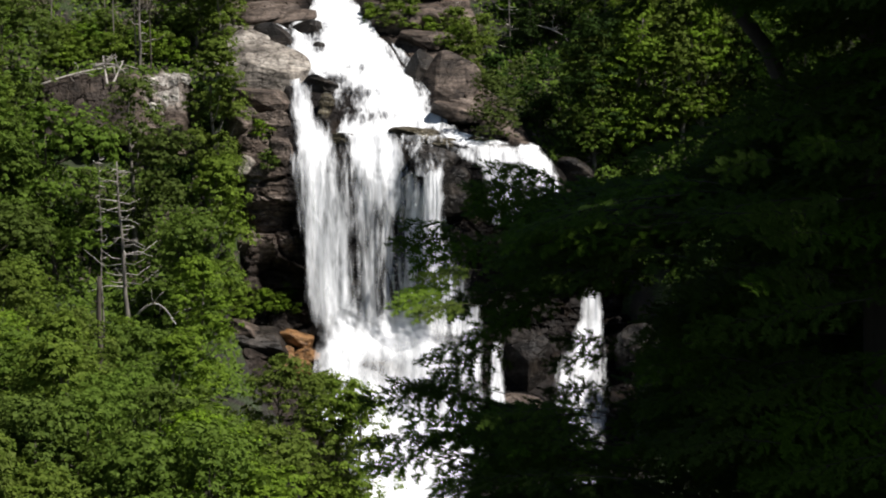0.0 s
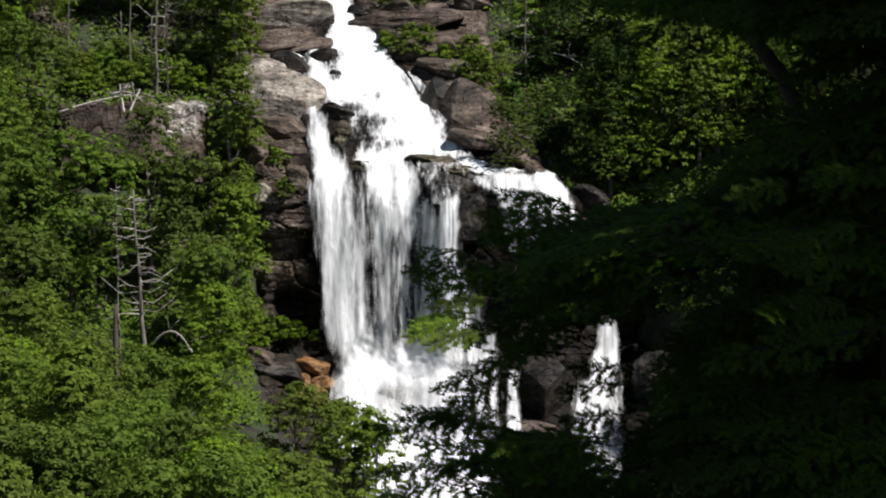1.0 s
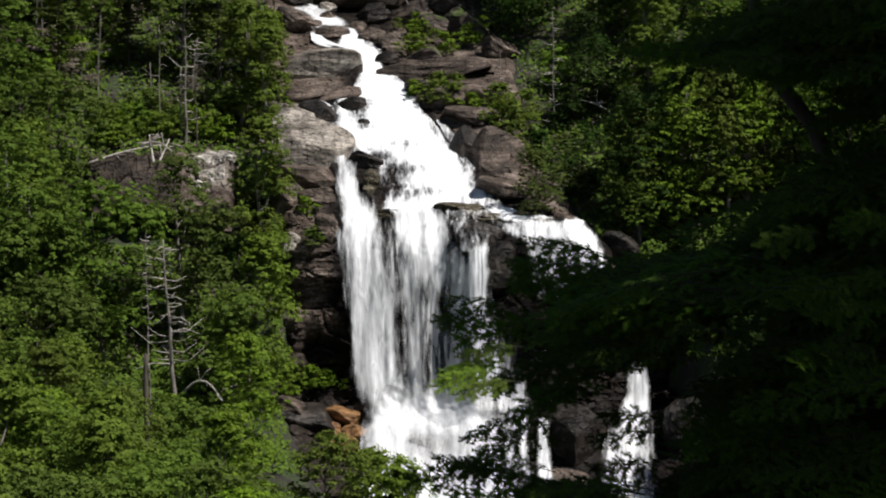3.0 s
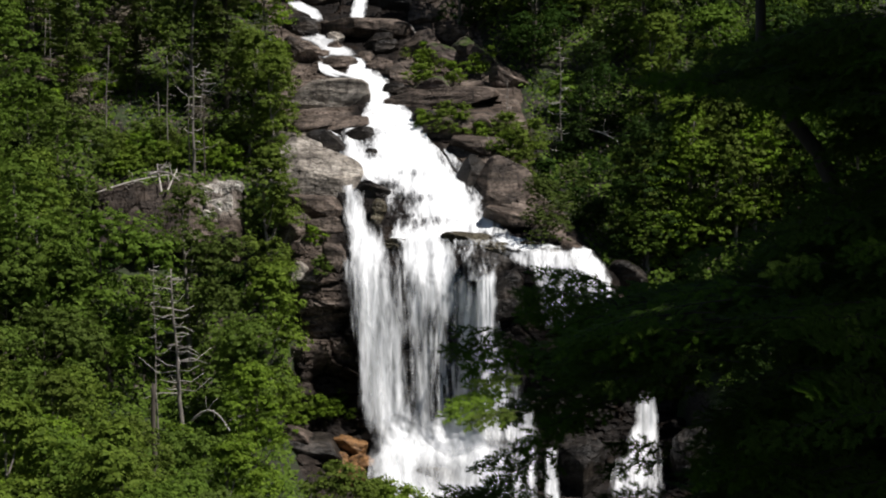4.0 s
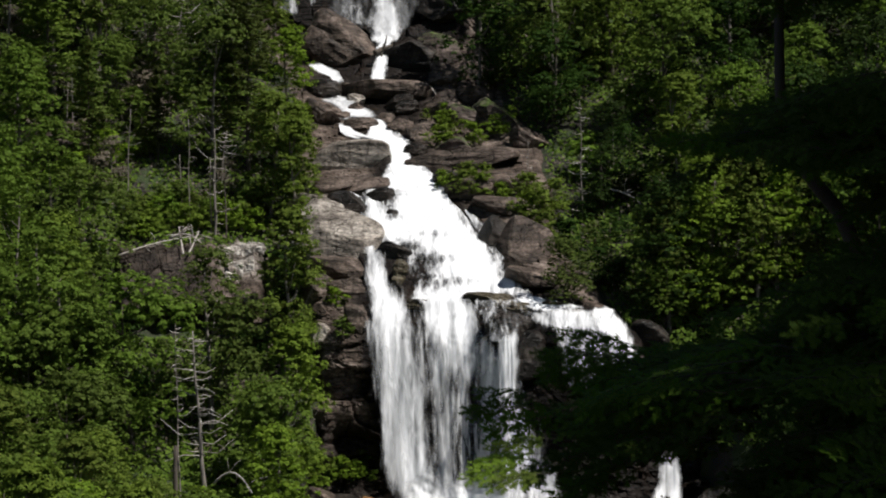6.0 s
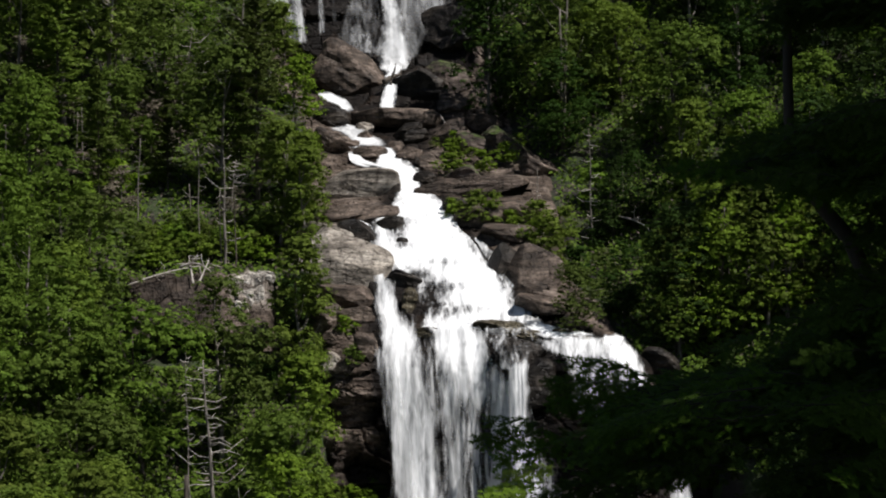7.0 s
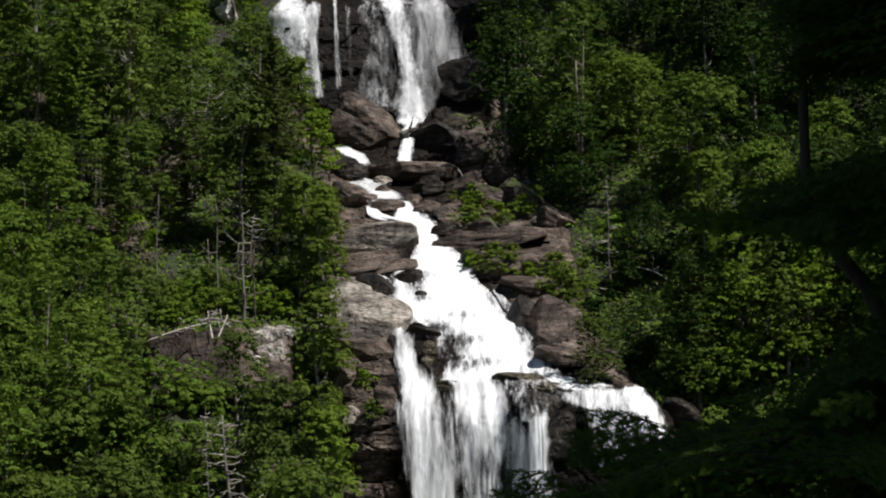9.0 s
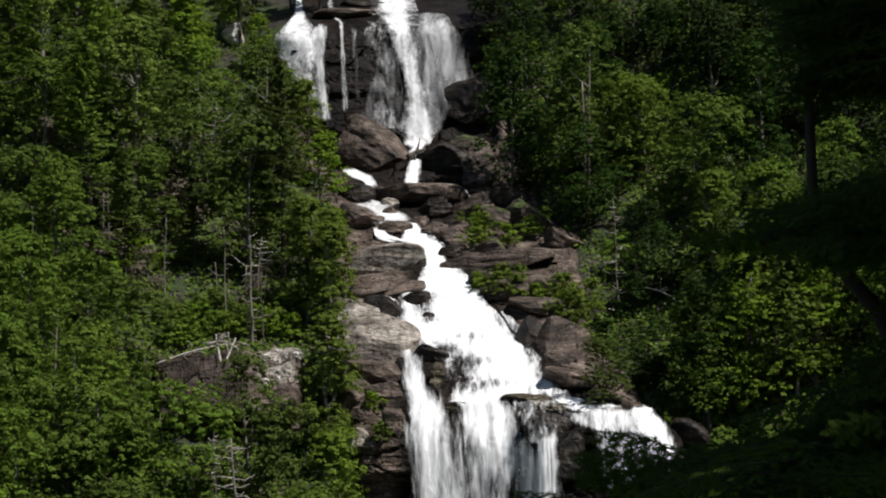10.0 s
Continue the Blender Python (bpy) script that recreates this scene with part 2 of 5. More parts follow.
def cliff_material():
    """Brown and grey rock, paler where it lies dry and open, dark and glossy where it is wet or painted dark."""
    m, nt, p, out = material("rock_of_the_falls")
    brown, fine = rock_colour(nt, (0.034, 0.027, 0.023), (0.10, 0.078, 0.064), (0.23, 0.19, 0.165))
    grey, _ = rock_colour(nt, (0.09, 0.078, 0.068), (0.2, 0.175, 0.155), (0.34, 0.31, 0.28))
    wet = nt.nodes.new("ShaderNodeAttribute")
    wet.attribute_name = "wet"
    dry = nt.nodes.new("ShaderNodeAttribute")
    dry.attribute_name = "dry"
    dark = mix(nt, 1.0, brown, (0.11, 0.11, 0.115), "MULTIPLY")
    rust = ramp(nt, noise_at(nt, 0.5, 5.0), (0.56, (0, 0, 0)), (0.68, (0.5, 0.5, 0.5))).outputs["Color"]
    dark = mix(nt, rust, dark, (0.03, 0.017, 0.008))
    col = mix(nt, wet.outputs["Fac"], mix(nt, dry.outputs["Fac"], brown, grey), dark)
    nt.links.new(col, p.inputs["Base Color"])
    gloss = nt.nodes.new("ShaderNodeMapRange")
    gloss.inputs["To Min"].default_value, gloss.inputs["To Max"].default_value = 0.8, 0.55
    p.inputs["Specular IOR Level"].default_value = 0.14
    nt.links.new(wet.outputs["Fac"], gloss.inputs["Value"])
    nt.links.new(gloss.outputs["Result"], p.inputs["Roughness"])
    bump(nt, p, fine, 1.0, 0.35)
    return m


def water_material(name, scales, white=(0.93, 0.94, 0.95), sharp=0.5):
    """White running water, with gaps that follow the flow; 'cover' says how closed it is. scales: three layers of
    (across, along, detail, weight)."""
    m, nt, p, out = material(name)
    uv = nt.nodes.new("ShaderNodeUVMap")
    total = None
    for across, along, detail, weight in scales:
        mp = nt.nodes.new("ShaderNodeMapping")
        mp.inputs["Scale"].default_value = (across, along, 1)
        nt.links.new(uv.outputs["UV"], mp.inputs["Vector"])
        n = add(nt, "ShaderNodeTexNoise", Scale=1.0, Detail=detail, Roughness=0.58, Distortion=0.6)
        nt.links.new(mp.outputs["Vector"], n.inputs["Vector"])
        k = nt.nodes.new("ShaderNodeMath")
        k.operation = "MULTIPLY_ADD"
        k.inputs[1].default_value, k.inputs[2].default_value = weight, -0.5 * weight + (0.5 if total is None else 0.0)
        nt.links.new(n.outputs["Fac"], k.inputs[0])
        if total is not None:
            a = nt.nodes.new("ShaderNodeMath")
            nt.links.new(total, a.inputs[0])
            nt.links.new(k.outputs[0], a.inputs[1])
            k = a
        total = k.outputs[0]
    cover = nt.nodes.new("ShaderNodeAttribute")
    cover.attribute_name = "cover"
    wide = nt.nodes.new("ShaderNodeMapRange")
    wide.inputs["From Min"].default_value, wide.inputs["From Max"].default_value, wide.clamp = 0.3, 0.7, False
    nt.links.new(total, wide.inputs["Value"])
    s = nt.nodes.new("ShaderNodeMath")
    s.operation = "ADD"
    nt.links.new(wide.outputs["Result"], s.inputs[0])
    nt.links.new(cover.outputs["Fac"], s.inputs[1])
    alpha = nt.nodes.new("ShaderNodeMapRange")
    alpha.interpolation_type = "SMOOTHSTEP"
    alpha.inputs["From Min"].default_value, alpha.inputs["From Max"].default_value = 1.0 - sharp, 1.0 + sharp
    nt.links.new(s.outputs[0], alpha.inputs["Value"])
    tint = ramp(nt, total, (0.3, (0.78, 0.8, 0.82)), (0.5, (0.88, 0.89, 0.9)), (0.66, white)).outputs["Color"]
    nt.links.new(tint, p.inputs["Base Color"])
    p.inputs["Roughness"].default_value = 0.5
    p.inputs["Specular IOR Level"].default_value = 0.2
    bump(nt, p, total, 0.25, 0.12)
    nt.links.new(alpha.outputs["Result"], p.inputs["Alpha"])
    return m


GROUND = ground_material()
CLIFF = cliff_material()
WATER_FALL = water_material("falling_white_water", ((0.85, 0.11, 5.0, 0.85), (3.0, 0.5, 5.0, 0.55), (0.4, 0.08, 3.0, 0.45)), sharp=0.8)
WATER_VEIL = water_material("thin_water_veil", ((1.1, 0.09, 5.0, 0.95), (3.4, 0.5, 5.0, 0.55), (0.5, 0.1, 3.0, 0.7)), sharp=0.85)
WATER_SPRAY = water_material("drifting_spray", ((0.7, 0.14, 4.0, 0.7), (2.6, 0.5, 4.0, 0.3), (0.3, 0.1, 2.0, 0.4)), sharp=0.95)
WATER_SLIDE = water_material("sliding_white_water", ((1.6, 0.3, 5.0, 0.65), (4.5, 0.9, 4.0, 0.35), (0.5, 0.16, 3.0, 0.35)), sharp=0.5)
WATER_FOAM = water_material("foaming_white_water", ((0.5, 0.2, 5.0, 0.65), (1.7, 0.6, 4.0, 0.3), (0.25, 0.12, 3.0, 0.4)), sharp=0.75)


def leaf_material(name, dark, light, thin=0.35):
    m, nt, p, out = material(name)
    obj = nt.nodes.new("ShaderNodeObjectInfo")
    geo = nt.nodes.new("ShaderNodeNewGeometry")
    tone = ramp(nt, geo.outputs["Random Per Island"], (0.0, dark), (1.0, light)).outputs["Color"]
    hsv = add(nt, "ShaderNodeHueSaturation")
    for sock, lo, hi in (("Hue", 0.49, 0.508), ("Value", 0.7, 1.25), ("Saturation", 0.88, 1.0)):
        mr = nt.nodes.new("ShaderNodeMapRange")
        mr.inputs["To Min"].default_value, mr.inputs["To Max"].default_value = lo, hi
        nt.links.new(obj.outputs["Random"], mr.inputs["Value"])
        nt.links.new(mr.outputs["Result"], hsv.inputs[sock])
    nt.links.new(tone, hsv.inputs["Color"])
    nt.links.new(hsv.outputs["Color"], p.inputs["Base Color"])
    p.inputs["Roughness"].default_value = 0.6
    p.inputs["Specular IOR Level"].default_value = 0.05
    tr = add(nt, "ShaderNodeBsdfTranslucent")
    nt.links.new(hsv.outputs["Color"], tr.inputs["Color"])
    mx = nt.nodes.new("ShaderNodeMixShader")
    mx.inputs[0].default_value = thin
    nt.links.new(p.outputs[0], mx.inputs[1])
    nt.links.new(tr.outputs[0], mx.inputs[2])
    nt.links.new(mx.outputs[0], out.inputs["Surface"])
    return m


LEAF = leaf_material("broad_leaf", (0.068, 0.116, 0.012), (0.128, 0.196, 0.023))
LEAF_LIGHT = leaf_material("young_leaf", (0.088, 0.145, 0.010), (0.165, 0.24, 0.02))
LEAF_OLIVE = leaf_material("olive_leaf", (0.1, 0.14, 0.024), (0.17, 0.215, 0.042))
# Laurel green, set darker to stand in for shade on the right slope.
LEAF_DARK = leaf_material("shade_dark_laurel_leaf", (0.017, 0.037, 0.006), (0.04, 0.072, 0.011))
NEEDLE = leaf_material("fir_needle", (0.075, 0.115, 0.015), (0.14, 0.195, 0.032), 0.3)
HEMLOCK_YOUNG = leaf_material("young_hemlock_needle", (0.10, 0.17, 0.012), (0.17, 0.26, 0.02), 0.4)
HEMLOCK = leaf_material("hemlock_needle", (0.04, 0.08, 0.006), (0.08, 0.14, 0.010), 0.25)
DRY_TWIG = leaf_material("dry_needle", (0.10, 0.085, 0.06), (0.2, 0.17, 0.13), 0.1)


def bark_material(name, dark, light):
    m, nt, p, out = material(name)
    f = noise_at(nt, 5.0, 7.0, (1, 1, 0.25))
    nt.links.new(ramp(nt, f, (0.3, dark), (0.65, light)).outputs["Color"], p.inputs["Base Color"])
    p.inputs["Roughness"].default_value = 0.85
    bump(nt, p, f, 0.7, 0.03)
    return m


BARK = bark_material("bark", (0.03, 0.024, 0.018), (0.11, 0.09, 0.07))
BARK_DARK = bark_material("dark_twig_bark", (0.012, 0.009, 0.007), (0.04, 0.03, 0.023))
BARK_GREY = bark_material("grey_bark", (0.09, 0.08, 0.07), (0.24, 0.21, 0.18))
DEADWOOD = bark_material("bleached_wood", (0.2, 0.17, 0.15), (0.5, 0.46, 0.42))


# ---- mesh helpers ----
def mesh_of(name, verts, faces, mat, smooth_shade=False):
    me = bpy.data.meshes.new(name)
    me.from_pydata(np.asarray(verts, float).tolist(), [], faces.tolist() if isinstance(faces, np.ndarray) else faces)
    me.materials.append(mat)
    if smooth_shade:
        me.shade_smooth()
    return me


def part(name, me, parent=None, label="", m=None):
    ob = new(name, me)
    if parent is not None:
        ob.parent = parent
    if m is not None:
        ob.matrix_basis = m
    return tagged(ob, label)


def empty(name, place=(0, 0, 0)):
    ob = new(name)
    ob.location = place
    return ob


def tubes(runs, sides=6):
    """Tapered round tubes along runs of (points, radii); returns verts and faces."""
    verts, faces = [], []
    for pts, radii in runs:
        pts = np.asarray(pts, float)
        start = len(verts)
        for i, (p, r) in enumerate(zip(pts, radii)):
            d = pts[min(i + 1, len(pts) - 1)] - pts[max(i - 1, 0)]
            d = d / np.linalg.norm(d) if np.linalg.norm(d) > 1e-9 else np.array([0.0, 0.0, 1.0])
            s = np.cross(d, (0.31, 0.95, 0.07) if abs(d[1]) < 0.8 else (1, 0, 0))
            s = s / np.linalg.norm(s)
            q = np.cross(d, s)
            for k in range(sides):
                w = 2 * math.pi * k / sides
                verts.append(p + r * (math.cos(w) * s + math.sin(w) * q))
        for i in range(len(pts) - 1):
            for k in range(sides):
                a0, a1 = start + i * sides + k, start + i * sides + (k + 1) % sides
                faces.append((a0, a1, a1 + sides, a0 + sides))
        faces.append(tuple(start + (len(pts) - 1) * sides + k for k in range(sides)))
        faces.append(tuple(start + sides - 1 - k for k in range(sides)))
    return np.array(verts), faces


def cards(centre, normal, axis, length, width, fold=0.18):
    """Small leaf blades at all slants, one face each."""
    normal = normal / np.linalg.norm(normal, axis=1, keepdims=True)
    axis = axis - normal * (axis * normal).sum(1, keepdims=True)
    axis = axis / (np.linalg.norm(axis, axis=1, keepdims=True) + 1e-9)
    side = np.cross(normal, axis)
    ln, wd = np.asarray(length).reshape(-1, 1), np.asarray(width).reshape(-1, 1)
    v = np.stack([centre - axis * ln * 0.45 - side * wd * 0.55, centre - axis * ln * 0.3 + side * wd * 0.6 + normal * wd * fold,
                  centre + axis * ln * 0.6], 1).reshape(-1, 3)
    return v, np.arange(len(v)).reshape(-1, 3)


# ---- ground ----
def build_ground():
    fine_a, fine_b = np.arange(-320, 1720, 8.0), np.arange(-640, 1010, 8.0)
    aa = np.concatenate([[-60000, -20000, -8000, -4000, -2500, -1600, -1100, -800, -600, -450], fine_a, [1900, 2100, 2400, 2800, 3600, 5200, 9000, 21000, 61000]])
    bb = np.concatenate([[-900, -820, -740], fine_b, [1040, 1080, 1120, 1150]])
    A, B = np.meshgrid(aa, bb)
    grid = at(A, B, ground_y(A, B))
    rows = [grid[i] for i in range(len(bb))]
    wide, none = rows[0][:, 0], np.zeros(len(aa))
    above = [np.stack([wide * k, none + y, none + z], 1) for k, y, z in ((12, 6000, 120), (3, 1500, 120), (1.5, 600, 108), (1.1, 380, 98))]
    low = rows[-1][:, 0]
    wave = 0.4 * fbm(low * 0.2, none, 3, 3)
    below = [np.stack([low * k, none + y, none + z + wave], 1) for k, y, z in
             ((0.95, 95, -27), (0.9, 80, -32), (0.85, 62, -33), (0.8, 45, -28), (0.8, 30, -19), (0.8, 20, -11.5), (0.8, 12, -5.2), (0.8, 7.5, -2.2), (0.8, 4.5, -0.5),
              (0.8, 2, 0), (0.8, -2, 0), (0.8, -8, 0.6), (1, -60, 9), (3, -600, 60), (12, -6000, 120))]
    allrows = np.array(above + rows + below)
    nr, nc = allrows.shape[:2]
    idx = np.arange(nr * nc).reshape(nr, nc)
    faces = np.stack([idx[:-1, :-1], idx[1:, :-1], idx[1:, 1:], idx[:-1, 1:]], -1).reshape(-1, 4)
    me = mesh_of("ground", allrows.reshape(-1, 3), faces, GROUND, True)
    tagged(new("ground", me), "steep wooded gorge slope of dark soil and bare rock", "ground", kind="structure")


def build_cliff():
    A, B = np.meshgrid(np.arange(330, 1180, 3.2), np.arange(-560, 930, 3.2))
    n, m = A.shape
    idx = np.arange(n * m).reshape(n, m)
    quad = np.stack([idx[:-1, :-1], idx[1:, :-1], idx[1:, 1:], idx[:-1, 1:]], -1).reshape(-1, 4)
    keep = bed_mask(A, B).ravel()[quad].max(1) > 0.02
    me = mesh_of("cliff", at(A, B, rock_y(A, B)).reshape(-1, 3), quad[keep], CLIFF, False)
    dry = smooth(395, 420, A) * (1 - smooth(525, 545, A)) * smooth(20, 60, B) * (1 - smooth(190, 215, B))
    # Painted dark: the upper cliff, partly for its shade, and two lower stretches.
    darkened = np.maximum(1 - smooth(-300, -250, B), np.maximum(smooth(790, 820, A) * smooth(400, 440, B), 0.75 * smooth(430, 470, B)))
    me.attributes.new("wet", "FLOAT", "POINT").data.foreach_set("value", np.maximum(wetness(A, B), darkened).ravel())
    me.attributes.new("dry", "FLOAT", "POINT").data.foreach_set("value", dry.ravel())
    tagged(new("cliff", me), "fractured brown and grey rock face, dark and wet beside the water, darkened in stretches", "cliff", kind="structure")


build_ground()
build_cliff()


# ---- water ----
def water_sheet(name, label, mat, knots, cover, lift=0.5, seed=0, edge=0.85, ripple=0.22, step=4.0, along=1.0, fade=(8, 8), thin=(), soft=26.0):
    """A sheet of white water over the rock. knots: rows of (b, left a, right a); cover: how closed it is from top to bottom;
    thin: where it thins out, as a, b, half width, half height and amount."""
    kb = np.array([k[0] for k in knots], float)
    n = max(3, int((kb[-1] - kb[0]) / step))
    b = np.linspace(kb[0], kb[-1], n)
    lft, rgt = np.interp(b, kb, [k[1] for k in knots]), np.interp(b, kb, [k[2] for k in knots])
    m = max(4, int((rgt - lft).max() / step))
    s = np.linspace(0, 1, m)
    wob = fbm(b / 22, b * 0 + seed, seed + 3, 4) * 5
    A = (lft + wob)[:, None] * (1 - s) + (rgt - wob)[:, None] * s
    B = b[:, None] + 0 * A
    u, v = A / 22, B / 22
    run = 0.22 if mat in (WATER_FALL, WATER_VEIL, WATER_SPRAY) else 1.0
    if mat is WATER_FOAM:
        u, v = u * 0.6, v * 3.0
    y = base_y(A, B) - lift - ripple * fbm(u * 1.6, v * 0.25 * run, seed + 9, 4) - 0.5 * ripple * fbm(u * 4, v * 1.2 * run, seed + 11, 3)
    u, v = A / 22, B / 22
    dist = np.minimum(s, 1 - s)[None, :] * (rgt - lft)[:, None] * (22 / np.clip(0.25 * (rgt - lft), 3, 22))[:, None]
    c = np.interp(b, kb, np.interp(np.linspace(0, 1, len(kb)), np.linspace(0, 1, len(cover)), cover))[:, None] + 0 * A
    c = c + 0.22 * fbm(u * 0.55, v * 0.09, seed + 15, 3) - edge * (1 - smooth(0, soft, dist + 9 * fbm(u * 1.2, v * 0.35, seed + 21, 3)))
    c = c + (0.14 if mat is WATER_SLIDE else 0.06)
    for ta, tb, tw, th, amount in thin:
        c = c - amount * np.exp(-((A - ta + 5 * fbm(u * 2, v * 2, seed + 5, 2)) / tw) ** 2 - ((B - tb) / th) ** 2)
    c = c - 1.1 * (1 - smooth(0, fade[0], B - kb[0] + 5 * fbm(u * 2, v * 0, seed + 2, 2))) - 1.1 * (1 - smooth(0, fade[1], kb[-1] - B + 5 * fbm(u * 2, v * 0, seed + 4, 2)))
    idx = np.arange(n * m).reshape(n, m)
    faces = np.stack([idx[:-1, :-1], idx[1:, :-1], idx[1:, 1:], idx[:-1, 1:]], -1).reshape(-1, 4)
    me = mesh_of(name, at(A, B, y).reshape(-1, 3), faces, mat, True)
    me.attributes.new("cover", "FLOAT", "POINT").data.foreach_set("value", c.ravel())
    fall = np.concatenate([[0], np.cumsum(np.linalg.norm(np.diff(at(A[:, m // 2], b, y[:, m // 2]), axis=0), axis=1))])
    uvs = np.stack([u + seed * 3.7, fall[:, None] * along + 0 * A + seed * 1.3], -1).reshape(-1, 2)
    loops = np.zeros(len(me.loops), dtype=np.int32)
    me.loops.foreach_get("vertex_index", loops)
    me.uv_layers.new(name="flow").data.foreach_set("uv", uvs[loops].ravel())
    ob = new(name, me)
    return tagged(ob, label, "waterfall", kind="structure")


# the upper drop
water_sheet("water_upper_falls", "white plunge of the upper waterfall down dark rock", WATER_FALL,
            [(-512, 476, 551), (-475, 475, 564), (-435, 493, 565), (-371, 520, 571), (-298, 530, 579), (-262, 521, 595), (-223, 534, 571)], (1.0, 0.9, 0.7, 0.65, 0.65, 0.8, 1.0), 1.2, 1, along=2.6, edge=1.0, soft=34, thin=((500, -375, 22, 80, 0.6),))
water_sheet("water_upper_veil", "thin grey veil of spray beside the upper waterfall", WATER_SPRAY,
            [(-479, 552, 593), (-464, 550, 618), (-432, 549, 635), (-390, 549, 650), (-348, 550, 661), (-306, 552, 644), (-260, 551, 607)], (0.4, 0.28, 0.24, 0.22, 0.15, 0.0), 1.1, 2, edge=0.5, soft=30)
water_sheet("water_upper_mist", "pale spray in front of the dark rock", WATER_SPRAY,
            [(-436, 468, 540), (-362, 456, 554), (-289, 434, 618), (-237, 427, 621)], (-0.4, -0.35, -0.25, -0.15), 1.5, 31, fade=(40, 20))
water_sheet("water_upper_curtain", "sparse strands of water over dark wet rock", WATER_VEIL,
            [(-468, 459, 510), (-416, 457, 524), (-332, 460, 532), (-254, 453, 540)], (0.0, -0.2, -0.25, -0.2), 0.7, 3, along=2.2)
water_sheet("water_upper_left", "white fan of water on the upper ledge", WATER_FALL,
            [(-528, 338, 350), (-480, 335, 356), (-459, 318, 368), (-442, 301, 375), (-417, 296, 391), (-380, 312, 390), (-338, 337, 392), (-279, 363, 397)], (1.0, 1.0, 0.95, 0.85, 0.7, 0.5, 0.35, 0.1), 0.9, 4, along=2.6)
water_sheet("water_upper_strand", "narrow strand of white water on dark rock", WATER_FALL,
            [(-462, 370, 401), (-432, 367, 392), (-390, 369, 390), (-336, 375, 394), (-278, 382, 403)], (0.7, 0.5, 0.35, 0.15), 0.8, 5)
water_sheet("water_upper_thread", "thin thread of falling water", WATER_FALL,
            [(-526, 396, 408), (-478, 397, 409), (-461, 415, 428), (-376, 417, 429), (-293, 419, 432)], (0.4, 0.3, 0.22, 0.1), 0.7, 6)
water_sheet("water_upper_trickle", "thin thread of falling water", WATER_FALL,
            [(-454, 436, 452), (-376, 440, 452), (-312, 444, 455)], (0.2, 0.12, 0.05), 0.7, 7)
# the stream among the boulders
water_sheet("water_chute", "short white chute between two boulders", WATER_SLIDE, [(-240, 541, 575), (-212, 537, 563), (-184, 533, 559), (-152, 523, 557)], (0.9, 0.8), 2.2, 8, along=2.5, edge=0.6, step=2.5, fade=(4, 12))
water_sheet("water_side_run", "narrow white run of stream water", WATER_FOAM,
            [(-194, 415, 433), (-184, 419, 451), (-176, 433, 468), (-166, 456, 475), (-154, 466, 479)], (0.95, 0.9), 3.6, 9, edge=0.4, step=2.0)
water_sheet("water_pools", "foaming stream water between boulders", WATER_FOAM,
            [(-134, 450, 471), (-124, 435, 501), (-108, 465, 521), (-95, 459, 551), (-85, 464, 556)], (0.75, 0.6, 0.7), 1.0, 10)
water_sheet("water_stream", "white stream running down between rock slabs", WATER_SLIDE,
            [(-90, 522, 549), (-73, 522, 568), (-56, 514, 588), (-48, 537, 595), (-29, 553, 600), (0, 556, 605), (14, 568, 620), (34, 547, 638), (47, 532, 648)], (1.0, 0.95, 1.0, 1.2), 0.8, 11, fade=(8, 22))
water_sheet("water_pool_run", "white stream water skirting a boulder", WATER_FOAM, [(-82, 471, 485), (-68, 469, 499), (-58, 479, 524), (-52, 499, 539)], (0.95, 0.9), 1.1, 12, edge=0.15)
# the slide
water_sheet("water_slide", "wide bright slide of white water over sloping rock", WATER_SLIDE,
            [(-14, 570, 605), (0, 555, 625), (20, 545, 645), (36, 520, 655), (55, 508, 665), (80, 505, 690), (110, 522, 708), (135, 545, 730), (160, 572, 752), (200, 585, 785), (228, 590, 812), (246, 596, 850)],
            (1.05, 1.0, 0.95, 0.9, 0.85, 0.85), 0.7, 13, ripple=0.35,
            thin=((608, 180, 34, 34, 0.75), (590, 140, 30, 10, 0.6), (645, 208, 40, 16, 0.5), (690, 205, 26, 10, 0.5), (665, 165, 40, 10, 0.4), (748, 240, 60, 14, 0.8), (640, 120, 50, 7, 0.35), (552, 58, 26, 16, 0.75), (575, 40, 14, 8, 0.6), (566, 86, 16, 10, 0.6), (752, 190, 10, 14, 0.5)), edge=0.75)
water_sheet("water_slide_edge", "thin run of water on bare rock", WATER_SLIDE, [(75, 690, 705), (110, 705, 735), (140, 720, 755), (175, 748, 772)], (0.3, 0.25, 0.15), 0.5, 14)
water_sheet("water_side_spill", "thin white spill over a slab edge", WATER_SLIDE, [(38, 470, 482), (46, 474, 500), (54, 485, 515)], (0.95, 0.9), 0.9, 15, edge=0.1)
# the main drop
water_sheet("water_main_left", "dense white column of falling water", WATER_FALL,
            [(92, 506, 526), (120, 507, 538), (150, 506, 552), (175, 507, 562), (210, 505, 576), (250, 502, 616), (300, 503, 638), (400, 514, 648), (500, 526, 654), (605, 540, 668)],
            (1.1, 1.1, 1.1, 1.05, 1.0, 0.8, 0.68, 0.7, 0.8, 0.9), 1.4, 16, edge=1.5, soft=50, ripple=0.25, fade=(14, 60), thin=((512, 400, 16, 130, 0.45), (535, 560, 18, 90, 0.4), (578, 330, 8, 80, 0.25)))
water_sheet("water_main_fringe", "fine spray beside the falling water", WATER_VEIL, [(250, 508, 530), (330, 515, 560), (450, 530, 580), (600, 548, 600)], (0.45, 0.4, 0.35, 0.25), 1.9, 17, fade=(30, 40))
